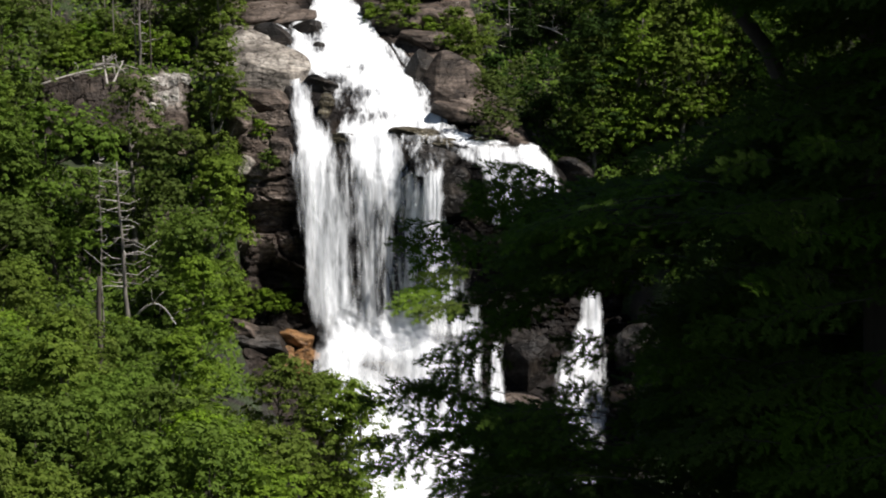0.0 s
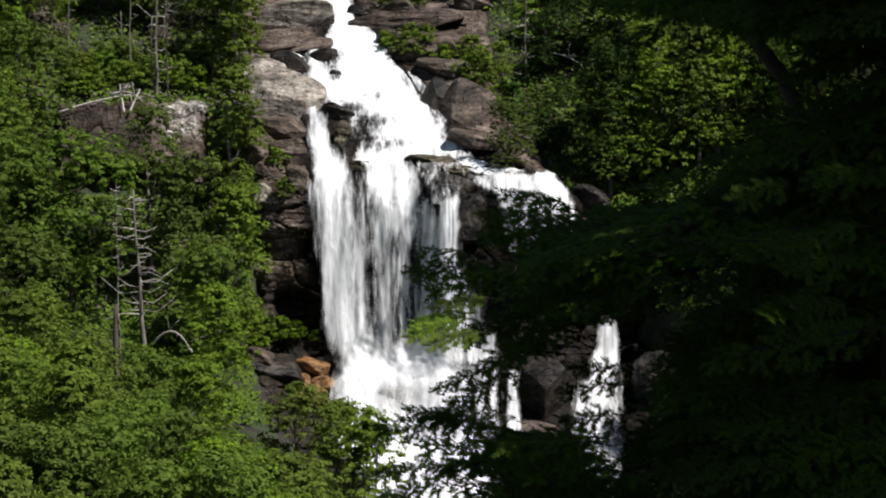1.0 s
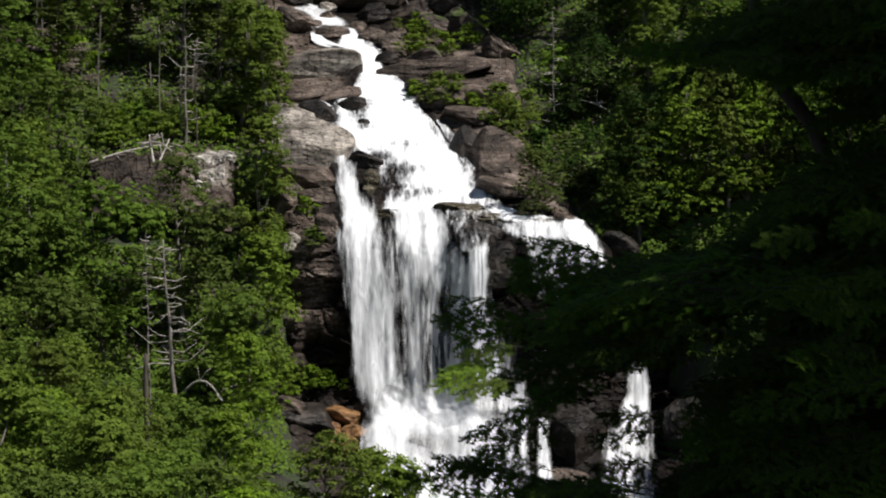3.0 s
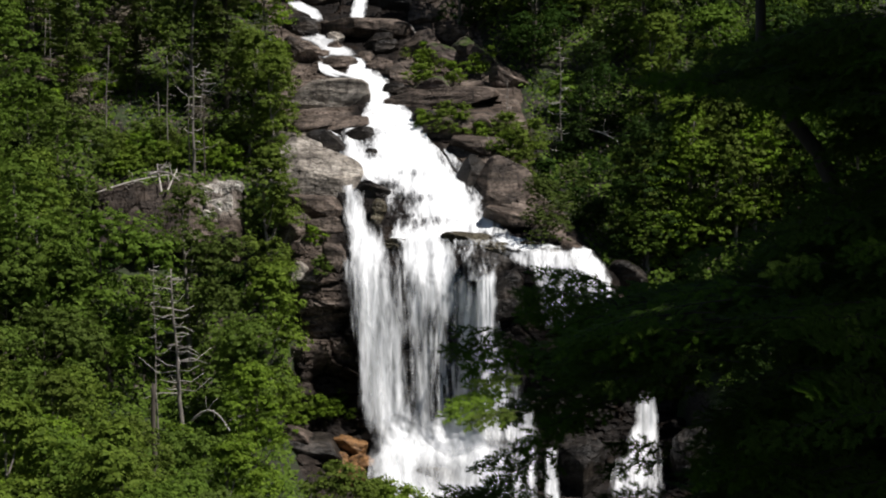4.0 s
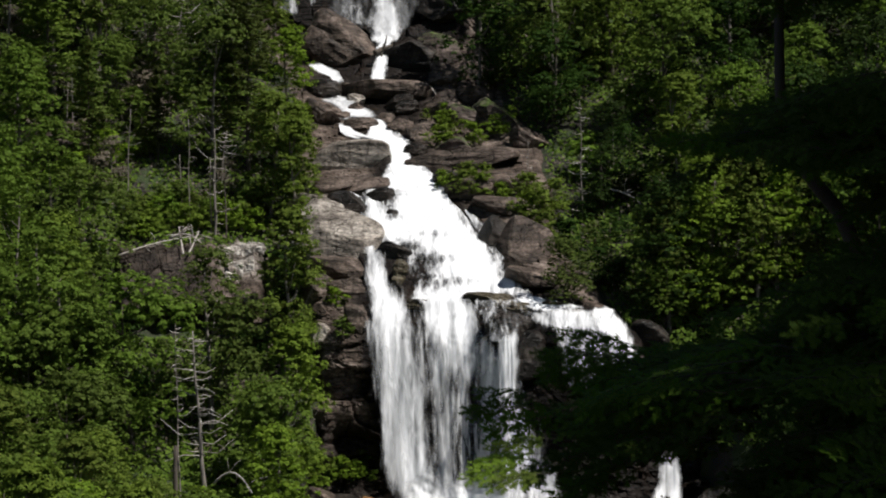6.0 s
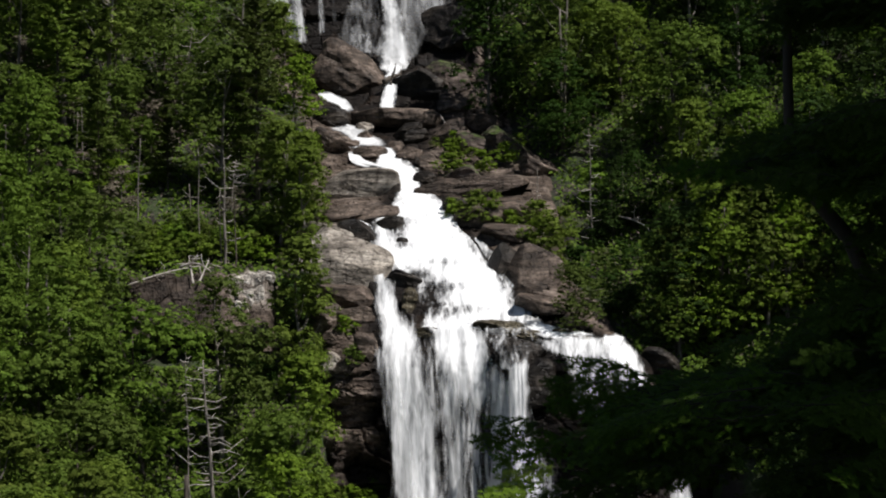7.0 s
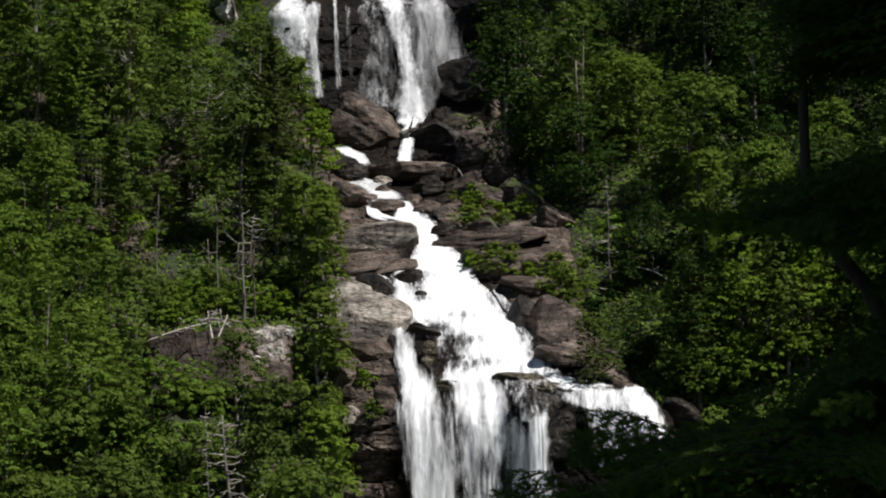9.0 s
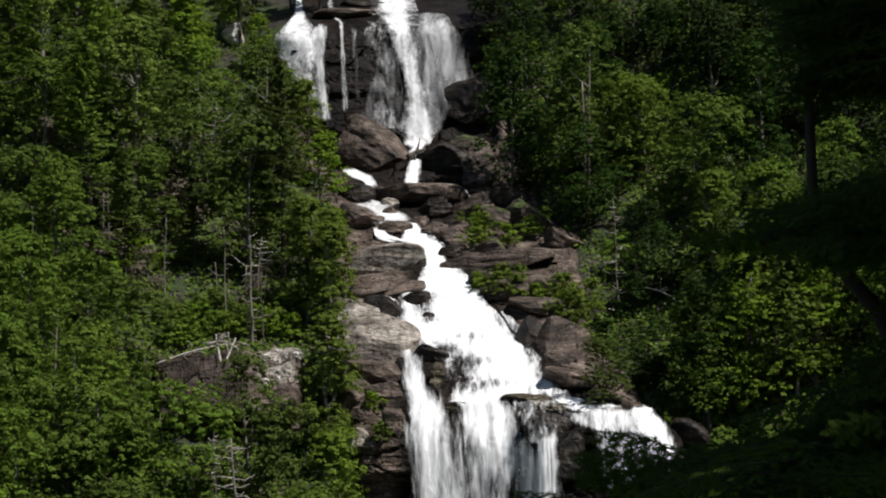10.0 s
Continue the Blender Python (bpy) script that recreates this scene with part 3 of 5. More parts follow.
water_sheet("water_main_crest", "white water pouring over the crest of the main drop", WATER_FALL,
            [(225, 588, 690), (250, 600, 712), (285, 606, 735), (320, 612, 752), (360, 616, 758), (420, 620, 760)], (0.95, 0.9, 0.8, 0.5, 0.05), 1.3, 18, ripple=0.35, fade=(10, 70), thin=((612, 246, 24, 10, 0.5), (735, 290, 22, 40, 0.6), (612, 330, 9, 70, 1.0)))
water_sheet("water_main_curtain", "streaked grey curtain of falling water over dark rock", WATER_VEIL,
            [(300, 612, 755), (400, 612, 790), (500, 614, 840), (605, 618, 866)], (0.55, 0.36, 0.36, 0.6), 0.9, 19, ripple=0.35, fade=(60, 20), thin=((690, 480, 20, 110, 0.3), (628, 400, 8, 130, 0.5)))
water_sheet("water_main_right", "narrow white column of falling water", WATER_FALL,
            [(290, 764, 792), (304, 752, 784), (325, 748, 782), (400, 744, 790), (500, 738, 812), (605, 735, 840)], (0.7, 0.9, 0.95, 0.8, 0.6, 0.6), 3.2, 20, fade=(20, 60))
water_sheet("water_shelf", "thin white water spreading over the shelf", WATER_SLIDE,
            [(232, 760, 815), (242, 785, 850), (252, 800, 900), (262, 800, 935)], (0.95, 0.75, 0.7), 1.6, 21)
water_sheet("water_dome", "thin film of water over an olive-brown dome", WATER_SLIDE,
            [(232, 690, 800), (246, 685, 812), (258, 690, 815), (290, 720, 805), (320, 725, 790)], (0.35, 0.05, 0.0, 0.15, 0.3), 3.3, 29)
water_sheet("water_shelf_curtain", "low white curtain of water below the shelf", WATER_FALL,
            [(256, 795, 910), (275, 800, 925), (295, 835, 940), (310, 845, 950), (400, 850, 960)], (0.85, 0.65, 0.55, 0.5, 0.4), 2.2, 28, thin=((825, 310, 34, 50, 0.3),))
water_sheet("water_shelf_right", "bright spill at the far end of the shelf", WATER_SLIDE, [(252, 905, 955), (270, 905, 968), (290, 915, 980), (325, 930, 998), (420, 950, 1010)], (0.75, 0.65, 0.7, 0.4), 2.0, 23)
# the foot of the falls
water_sheet("water_foot", "churning white foam at the foot of the falls", WATER_FOAM,
            [(480, 575, 745), (535, 568, 770), (600, 562, 790), (640, 556, 805), (680, 550, 825), (715, 552, 875), (745, 560, 905), (790, 600, 890), (860, 630, 830), (960, 640, 820)], (0.15, 0.5, 0.8, 0.85, 0.75, 0.85, 0.95, 1.0, 1.0, 1.0), 1.7, 24, ripple=0.3, fade=(110, 10), soft=40, thin=((690, 655, 42, 26, 0.95), (645, 632, 16, 18, 0.5), (655, 690, 30, 10, 0.4)))
water_sheet("water_foot_mist", "soft grey mist drifting over the foot of the falls", WATER_SPRAY,
            [(560, 560, 840), (620, 550, 850), (690, 548, 860), (740, 560, 880)], (0.15, 0.3, 0.25, 0.15), 3.0, 30, fade=(60, 40), soft=60)
water_sheet("water_foot_strand", "narrow strand of white water", WATER_FALL, [(605, 866, 890), (640, 864, 892), (745, 862, 902)], (0.8, 0.7, 0.75), 3.0, 25)
water_sheet("water_foot_curtain", "grey curtain of thin falling water", WATER_VEIL, [(520, 785, 860), (640, 795, 870), (740, 800, 872)], (0.4, 0.45, 0.45), 2.4, 26, fade=(30, 20), soft=36)
water_sheet("water_far_strand", "white column of water behind branches", WATER_FALL,
            [(510, 1030, 1060), (560, 1028, 1068), (640, 985, 1076), (700, 978, 1080), (800, 985, 1070), (900, 960, 1060)], (0.9, 0.75, 0.6, 0.7), 2.6, 27, thin=((1010, 620, 14, 60, 0.5), (1050, 700, 10, 60, 0.4)))


# ---- rocks ----
def rock_mesh(seed, size, mat, sub=4, boxy=3.0, cuts=9, rough=0.10, tilt=0.0, layers=1.0):
    rng = np.random.RandomState(seed)
    bm = bmesh.new()
    bmesh.ops.create_icosphere(bm, subdivisions=sub, radius=1.0)
    v = np.array([x.co for x in bm.verts])
    f = [[q.index for q in x.verts] for x in bm.faces]
    bm.free()
    v = v / (np.abs(v) ** boxy).sum(1, keepdims=True) ** (1 / boxy)
    for _ in range(cuts):
        n = rng.normal(size=3)
        n /= np.linalg.norm(n)
        d = rng.uniform(0.62, 0.95)
        v = v - n * np.maximum(0, v @ n - d)[:, None] * 0.92
    nrm = v / np.linalg.norm(v, axis=1, keepdims=True)
    v = v * np.asarray(size)
    big = max(size)
    for i, (amp, wave) in enumerate(((0.09 * big, 0.9 * big), (0.05 * big ** 0.7, 0.4 * big ** 0.6), (0.06, 0.2))):
        p, q = v[:, 0] / wave + 0.6 * v[:, 1] / wave + seed, 1.7 * v[:, 2] / wave + 0.5 * v[:, 1] / wave
        v = v + nrm * (amp * fbm(p, q, seed % 90 + i, 3, i == 1) * rough * 10)[:, None]
    layer = fbm(v[:, 2] * 1.4 + 0.15 * v[:, 0], 0.06 * v[:, 0], seed + 5, 3, True)
    v = v + nrm * np.array([1, 1, 0.2]) * (0.07 * layers * big ** 0.5 * layer)[:, None]
    c, s = math.cos(radians(tilt)), math.sin(radians(tilt))
    v = np.stack([v[:, 0] * c + v[:, 2] * s, v[:, 1], -v[:, 0] * s + v[:, 2] * c], 1)
    return mesh_of("rock", v, f, mat, False)


def boulder(name, label, a, b, w, h, mat, seed, out=0.3, depth=0.8, tilt=0.0, boxy=3.0, sub=4, cuts=9, group="", y0=None, rough=0.1, layers=1.0):
    """A rock w wide and h high (chart units) on the slope at a, b; out: how far it stands out of the slope."""
    y0 = float(base_y(a, b)) if y0 is None else y0
    k = y0 / FOCAL
    sx, sz = w * k / 2, h * k / 2
    sy = max(sx, sz) * depth
    place = at(a, b, y0 + sy * (0.5 - out) * 2 - 0.2)
    ob = new(name, rock_mesh(seed, (sx, sy, sz), mat, sub, boxy, cuts, rough, tilt, layers))
    ob.location = place
    return tagged(ob, label, "rock", group)


SLABS = [  # a, b, w, h, tilt, material, label
    (488, -8, 150, 78, -2, ROCK_DRY, "large pale grey granite slab with smooth worn top"),
    (537, -8, 60, 66, 6, ROCK_WET_SHADED, "dark wet flank of smooth granite beside the stream"),
    (517, 32, 90, 28, -8, ROCK_BROWN, "low brown slab wet along its water edge"),
    (455, 126, 178, 118, 20, ROCK_DRY, "huge grey granite slab sloping towards the falls"),
    (470, 182, 110, 62, 4, ROCK_BROWN, "brown overhung face under a granite slab"),
    (432, 76, 104, 62, 22, ROCK_DRY, "grey granite slab with weathered bands"),
    (470, 30, 90, 34, -8, ROCK_BROWN, "low brown slab with a wet edge"),
    (482, 78, 70, 75, 0, ROCK_WET_SHADED, "dark wet boulder at the edge of the slide"),
    (691, -8, 200, 36, -3, ROCK_BROWN, "long flat brown slab beside the stream"),
    (770, 32, 86, 42, 8, ROCK_BROWN, "flat brown rock at the bank"),
    (733, 43, 90, 50, -14, ROCK_BROWN, "brown tilted slab among shrubs"),
    (703, 47, 90, 50, 5, ROCK_BROWN, "brown rock among low shrubs"),
    (767, 75, 120, 40, 6, ROCK_BROWN, "brown ledge under leaning shrubs"),
    (796, 150, 96, 106, 28, ROCK_BROWN, "large smooth brown rock dome beside the slide"),
    (737, 131, 46, 96, 32, ROCK_WET_SHADED, "dark wet rock rib at the edge of the slide"),
    (812, 204, 130, 40, 8, ROCK_BROWN, "low brown wet ledge"),
    (552, -137, 170, 38, 2, ROCK_BROWN, "long flat dark brown slab across the stream"),
    (483, -140, 40, 40, 0, ROCK_BROWN, "blunt dark end of a flat slab"),
]
for i, (a, b, w, h, tilt, mat, label) in enumerate(SLABS):
    boulder("rock_slab", label, a, b, w, h, mat, 100 + i, 0.5, 0.6, tilt, 4.5, 5 if w > 100 else 4, 7, group="slabs beside the falls", rough=0.045, layers=0.5)

BOULDERS = [
    (478, -218, 130, 90, 28, ROCK_BROWN, "large angular purple-brown boulder below the upper drop"),
    (440, -474, 130, 18, 0, ROCK_BROWN, "thin overhanging ledge at the head of the upper drop"),
    (459, -493, 90, 16, 3, ROCK_WET_SHADED, "dark wet ledge above the upper drop"),
    (600, -192, 100, 85, 0, ROCK_WET_SHADED, "round dark wet boulder beside the chute"),
    (651, -206, 90, 70, 15, ROCK_MOSSY, "mossy grey boulder below the upper drop"),
    (665, -159, 70, 50, 20, ROCK_BROWN, "brown angular boulder on the stream bank"),
    (440, -138, 78, 44, 5, ROCK_WET_SHADED, "dark wet boulder beside a narrow run"),
    # near-black here for the shade that this boulder lies in
    (657, -298, 110, 90, -10, ROCK_WET_SHADED, "large boulder beside the upper drop, shade put into its near-black colour"),
    (510, -75, 60, 30, -4, ROCK_BROWN, "pointed brown boulder in the stream"),
    (556, -86, 30, 26, 0, ROCK_BROWN, "small rounded brown boulder"),
    (500, -106, 36, 22, 0, ROCK_BROWN, "small brown rock in the stream"),
    (501, -122, 34, 22, 10, ROCK_DRY, "small tan rock in the stream"),
    (459, -100, 60, 26, 35, ROCK_BROWN, "long tilted brown rock"),
    (441, -91, 80, 40, 32, ROCK_BROWN, "tilted brown slab at the stream bank"),
    (469, -93, 50, 26, 15, ROCK_BROWN, "brown rock at the stream bank"),
    (577, -113, 55, 34, 0, ROCK_WET_SHADED, "dark boulder under a flat slab"),
    (592, -102, 46, 32, -6, ROCK_WET_SHADED, "dark angular boulder on the stream bank"),
    (581, -70, 46, 40, 0, ROCK_BROWN, "brown block beside the stream"),
    (616, -53, 64, 44, 12, ROCK_BROWN, "brown boulder beside the stream"),
    (610, -26, 46, 30, 0, ROCK_WET_SHADED, "dark wet boulder beside the stream"),
    (651, -103, 80, 56, -14, ROCK_BROWN, "brown angular boulder on the stream bank"),
    (692, -81, 70, 50, 20, ROCK_MOSSY, "mossy brown boulder on the stream bank"),
    (676, -35, 70, 34, -5, ROCK_MOSSY, "brown boulder with moss on the stream bank"),
    (753, -78, 100, 66, 32, ROCK_MOSSY, "dark tilted slab with a bright moss cap"),
    (812, -40, 80, 50, 24, ROCK_BROWN, "dark brown boulder in shade"),
    (714, -126, 70, 40, 20, ROCK_BROWN, "dark boulder in shade on the stream bank"),
    (716, -49, 46, 30, 0, ROCK_MOSSY, "small mossy rock on the stream bank"),
    (668, 25, 60, 36, 10, ROCK_WET_SHADED, "dark rock under low shrubs"),
    (545, 55, 55, 38, 0, ROCK_WET_SHADED, "dark rounded rock breaking the slide"),
    (566, 85, 24, 20, 0, ROCK_WET_SHADED, "small dark rock breaking the slide"),
    (566, 153, 68, 38, 10, ROCK_WET_SHADED, "dark wet rock at the head of the drop"),
    (574, 195, 26, 60, 14, ROCK_OLIVE, "narrow tan rock rib beside the white water"),
    (575, 225, 22, 30, 0, ROCK_WET_SHADED, "small dark rock beside the white water"),
    (612, 246, 60, 22, 6, ROCK_OLIVE, "tan rock ledge in the white water"),
    (742, 241, 112, 28, 6, ROCK_OLIVE, "olive-brown wet ledge at the crest of the main drop"),
    (776, 258, 70, 30, 3, ROCK_OLIVE, "olive-brown wet ledge under thin water"),
    (752, 276, 50, 26, -6, ROCK_WET_SHADED, "dark wet ledge below the crest"),
    (772, 292, 90, 74, 0, ROCK_WET_SHADED, "dark wet rock face ledge under a dome"),
    (865, 258, 80, 26, 10, ROCK_OLIVE, "low rust-brown ledge in the shelf water"),
    (800, 338, 66, 88, 0, ROCK_WET_SHADED, "round dark wet rock below the shelf"),
    (1018, 304, 70, 50, 10, ROCK_WET_SHADED, "dark boulder under the trees"),
    (432, 220, 60, 60, 0, ROCK_BROWN, "dark fractured block of the cliff"),
    (480, 215, 66, 40, 4, ROCK_BROWN, "fractured ledge of the cliff"),
    (435, 298, 40, 44, 12, ROCK_DRY, "pale square block in the cliff face"),
    (500, 275, 44, 60, 0, ROCK_BROWN, "dark wet block of the cliff face"),
    (522, 600, 64, 30, 14, ROCK_ORANGE, "orange rust-stained block at the foot of the falls"),
    (545, 630, 46, 36, -10, ROCK_ORANGE, "orange cracked block at the waterside"),
    (502, 628, 46, 32, 12, ROCK_ORANGE, "orange cracked block beside a dark slab"),
    (682, 668, 90, 50, 8, ROCK_OLIVE, "brown rock showing through the foam"),
    (528, 660, 56, 40, 6, ROCK_ORANGE, "rust-stained broken block at the waterside"),
    (445, 604, 140, 70, 16, ROCK_WET_SHADED, "dark sloping slab at the foot of the cliff"),
    (420, 585, 80, 50, 10, ROCK_BROWN, "dark grey slab under the bushes"),
    (932, 650, 76, 130, 4, ROCK_WET_SHADED, "dark wet block between two strands of water"),
    (920, 730, 90, 60, 6, ROCK_BROWN, "brown wet rock at the foot of the falls"),
    (1125, 620, 70, 110, 0, ROCK_WET_SHADED, "dark rock wall behind branches"),
]
for i, (a, b, w, h, tilt, mat, label) in enumerate(BOULDERS):
    boulder("boulder", label, a, b, w, h, mat, 200 + i, 0.45 if w > 80 else 0.55, 0.4 if "ledge" in label or "dome" in label else 0.8, tilt, 7.0 if "block" in label or "slab" in label or "angular" in label else 3.2, 4, 8, group="boulders along the stream")

# the bare cliff band with torn roots in the woods
def build_cliff_band():
    A, B = np.meshgrid(np.arange(50, 350, 2.4), np.arange(100, 275, 2.4))
    u, v = A / 22, B / 22
    wu, wv = u + 0.4 * fbm(u * 0.5, v * 0.5, 51, 3), v + 0.4 * fbm(u * 0.5, v * 0.5, 52, 3)
    f1, j1 = facets(wu * 0.45, wv * 0.22, 53)
    f2, j2 = facets(wu * 1.2, wv * 0.7, 54)
    rag = 10 * fbm(A / 18, B * 0, 55, 3)
    face = smooth(62, 80, A) * (1 - smooth(322, 340, A)) * smooth(124, 138, B + rag) * (1 - smooth(236, 262, B + rag))
    y = base_y(A, B) + 1.5 - 4.6 * face - face * (0.5 * f1 + 0.2 * f2 - 0.22 * j1 - 0.1 * j2 + 0.35 * fbm(u * 1.6, v * 0.35, 57, 4, True) + 0.2 * fbm(u * 2.5, v * 1.2, 56, 4))
    n, m = A.shape
    idx = np.arange(n * m).reshape(n, m)
    quad = np.stack([idx[:-1, :-1], idx[1:, :-1], idx[1:, 1:], idx[:-1, 1:]], -1).reshape(-1, 4)
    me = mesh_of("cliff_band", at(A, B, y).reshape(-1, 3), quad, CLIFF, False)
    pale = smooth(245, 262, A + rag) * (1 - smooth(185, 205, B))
    # The wet value only makes the left part of the band darker.
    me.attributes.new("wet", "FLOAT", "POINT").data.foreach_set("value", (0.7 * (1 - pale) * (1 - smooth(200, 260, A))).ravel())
    me.attributes.new("dry", "FLOAT", "POINT").data.foreach_set("value", pale.ravel())
    tagged(new("cliff_band", me), "dark cracked cliff band with a pale fresh break in the woods", "cliff", kind="structure")


build_cliff_band()
for i, (a, b, w, h, mat, label) in enumerate((
        (222, -447, 36, 44, ROCK_PALE, "pale square block among trees"),
        (262, 152, 30, 28, ROCK_PALE, "pale cracked rock under roots"),
        (281, 150, 32, 34, ROCK_PALE, "whitish broken rock in the cliff band"),
        (302, 148, 30, 32, ROCK_PALE, "whitish broken rock at the cliff edge"),
        (321, 140, 34, 22, ROCK_PALE, "whitish broken rock at the cliff edge"),
        (286, 176, 36, 38, ROCK_PALE, "whitish broken rock in the cliff band"),
        (307, 174, 28, 36, ROCK_PALE, "whitish broken rock in the cliff band"),
        (278, 194, 22, 28, ROCK_PALE, "pale chipped rock in the cliff band"),
        (-30, -60, 90, 60, ROCK_BROWN, "grey outcrop between trees"),
)):
    boulder("cliff_block", label, a, b, w, h, mat, 300 + i, 0.7, 0.6, i * 37 % 31 - 15, 5.0, 4, 8, "bare rock in the woods", float(base_y(a, b)) - 2.6)


# ---- trees ----
def crown_lobes(rng, height, width, low, n):
    """Centres and radii of the lumps of foliage that make up a crown."""
    out = []
    for _ in range(n):
        t = rng.uniform(0, 1) ** 0.85
        z = height * (low + (0.97 - low) * t)
        r = width / 2 * (math.sin(math.pi * min(1, 0.18 + 0.80 * t)) ** 0.7) * rng.uniform(0.35, 0.85)
        w = rng.uniform(0, 2 * math.pi)
        out.append((r * math.cos(w), r * math.sin(w), z, width * rng.uniform(0.12, 0.24)))
    out.append((0, 0, height * 0.93, width * 0.16))
    return np.array(out)


def broadleaf(seed, height, width, low, leaf, bark, n_lobes=30, leaves=7200, size=0.32, name="tree", limbs=10):
    """Trunk with limbs, and a crown of leaf tufts gathered into lumps, with gaps between them."""
    rng = np.random.RandomState(seed)
    tree = empty(name)
    lobes = crown_lobes(rng, height, width, low, n_lobes)
    lean = rng.normal(size=2) * 0.03
    zs = np.linspace(-1.2, height * 0.9, 9)
    trunk = np.stack([lean[0] * zs + 0.10 * np.sin(zs * 0.5 + seed), lean[1] * zs + 0.1 * np.cos(zs * 0.4), zs], 1)
    r0 = height * 0.016
    runs = [(trunk, np.linspace(r0 * 1.25, r0 * 0.2, 9))]
    for lx, ly, lz, lr in lobes[:limbs]:
        z0 = max(height * low * 0.7, lz - rng.uniform(0.12, 0.3) * height)
        p0 = np.array([np.interp(z0, zs, trunk[:, 0]), np.interp(z0, zs, trunk[:, 1]), z0])
        p1 = np.array([lx, ly, lz])
        mid = (p0 + p1) / 2 + np.array([0, 0, -0.06 * height * rng.rand()])
        runs.append(([p0, (p0 + mid) / 2, mid, (mid + p1) / 2, p1], np.linspace(r0 * 0.45, r0 * 0.06, 5)))
    part("trunk", mesh_of("trunk", *tubes(runs, 5), bark, True), tree)
    # tufts sit on the outside of the lumps, leaves sit round each tuft
    tufts = leaves // 11
    pick = rng.choice(len(lobes), tufts, p=lobes[:, 3] ** 2 / (lobes[:, 3] ** 2).sum())
    d = rng.normal(size=(tufts, 3))
    d /= np.linalg.norm(d, axis=1, keepdims=True)
    d[:, 2] = np.where(d[:, 2] < -0.45, -d[:, 2], d[:, 2])
    rad = lobes[pick, 3] * (0.72 + 0.42 * rng.rand(tufts) ** 0.7)
    tuft = lobes[pick, :3] + d * rad[:, None] * np.array([1.1, 1.1, 0.95])
    r_tuft = size * rng.uniform(0.8, 1.7, tufts)
    own = rng.randint(0, tufts, leaves)
    e = rng.normal(size=(leaves, 3))
    e /= np.linalg.norm(e, axis=1, keepdims=True)
    e[:, 2] = np.where(e[:, 2] < -0.2, -e[:, 2], e[:, 2])
    c = tuft[own] + e * (r_tuft[own] * rng.uniform(0.35, 1.0, leaves))[:, None] * np.array([1.1, 1.1, 0.8])
    nrm = e * 0.6 + d[own] * 0.9 + np.array([0, 0, 0.4]) + rng.normal(size=(leaves, 3)) * 0.35
    ax = rng.normal(size=(leaves, 3)) + np.array([0, 0, -0.3])
    ln = size * rng.uniform(0.6, 1.3, leaves)
    v, f = cards(c, nrm, ax, ln, ln * rng.uniform(0.5, 0.8, leaves))
    part("crown", mesh_of("crown", v, f, leaf), tree)
    return tree


def conifer(seed, height, width, needle, bark, bare=0.15, leaves=5200, ragged=0.25):
    """A fir: straight trunk, whorls of drooping boughs with flat sprays, ragged outline."""
    rng = np.random.RandomState(seed)
    tree = empty("conifer")
    zs = np.linspace(-1.0, height, 8)
    r0 = height * 0.013
    runs, c, nrm, ax = [(np.stack([0 * zs, 0 * zs, zs], 1), np.linspace(r0, 0.03, 8))], [], [], []
    n = int(height * 6)
    per = leaves // n
    for i in range(n):
        t = (i + rng.rand()) / n
        z = height * (bare + (0.99 - bare) * t)
        reach = width / 2 * (1 - t) ** 0.75 * rng.uniform(1 - ragged * 1.6, 1 + ragged) + 0.15
        w = rng.uniform(0, 2 * math.pi)
        out = np.array([math.cos(w), math.sin(w), 0])
        s = np.linspace(0, 1, 4)
        sag = (0.25 * (1 - t) - 0.15)
        pts = np.array([0, 0, z]) + out * (reach * s)[:, None] + np.array([0, 0, 1]) * (-sag * reach * s ** 1.5 + 0.1 * reach * s ** 3)[:, None]
        runs.append((pts, np.linspace(0.035, 0.01, 4)))
        k = rng.rand(per) ** 0.7
        side = np.cross(out, (0, 0, 1))
        spread = rng.uniform(-1, 1, per) * 0.32 * reach * (1.1 - k)
        c.append(np.array([0, 0, z]) + out * (reach * k)[:, None] + side * spread[:, None]
                 + np.array([0, 0, 1]) * (-sag * reach * k ** 1.5 + 0.1 * reach * k ** 3 - 0.1 * rng.rand(per))[:, None])
        nrm.append(np.array([0, 0, 1]) + rng.normal(size=(per, 3)) * 0.35)
        ax.append(out + side * np.sign(spread)[:, None] * 0.8 + np.array([0, 0, -0.25]) + rng.normal(size=(per, 3)) * 0.2)
    part("trunk", mesh_of("trunk", *tubes(runs, 4), bark, True), tree)
    c, nrm, ax = np.concatenate(c), np.concatenate(nrm), np.concatenate(ax)
    ln = rng.uniform(0.28, 0.6, len(c))
    v, f = cards(c, nrm, ax, ln, ln * 0.36, 0.3)
    part("crown", mesh_of("crown", v, f, needle), tree)
    return tree


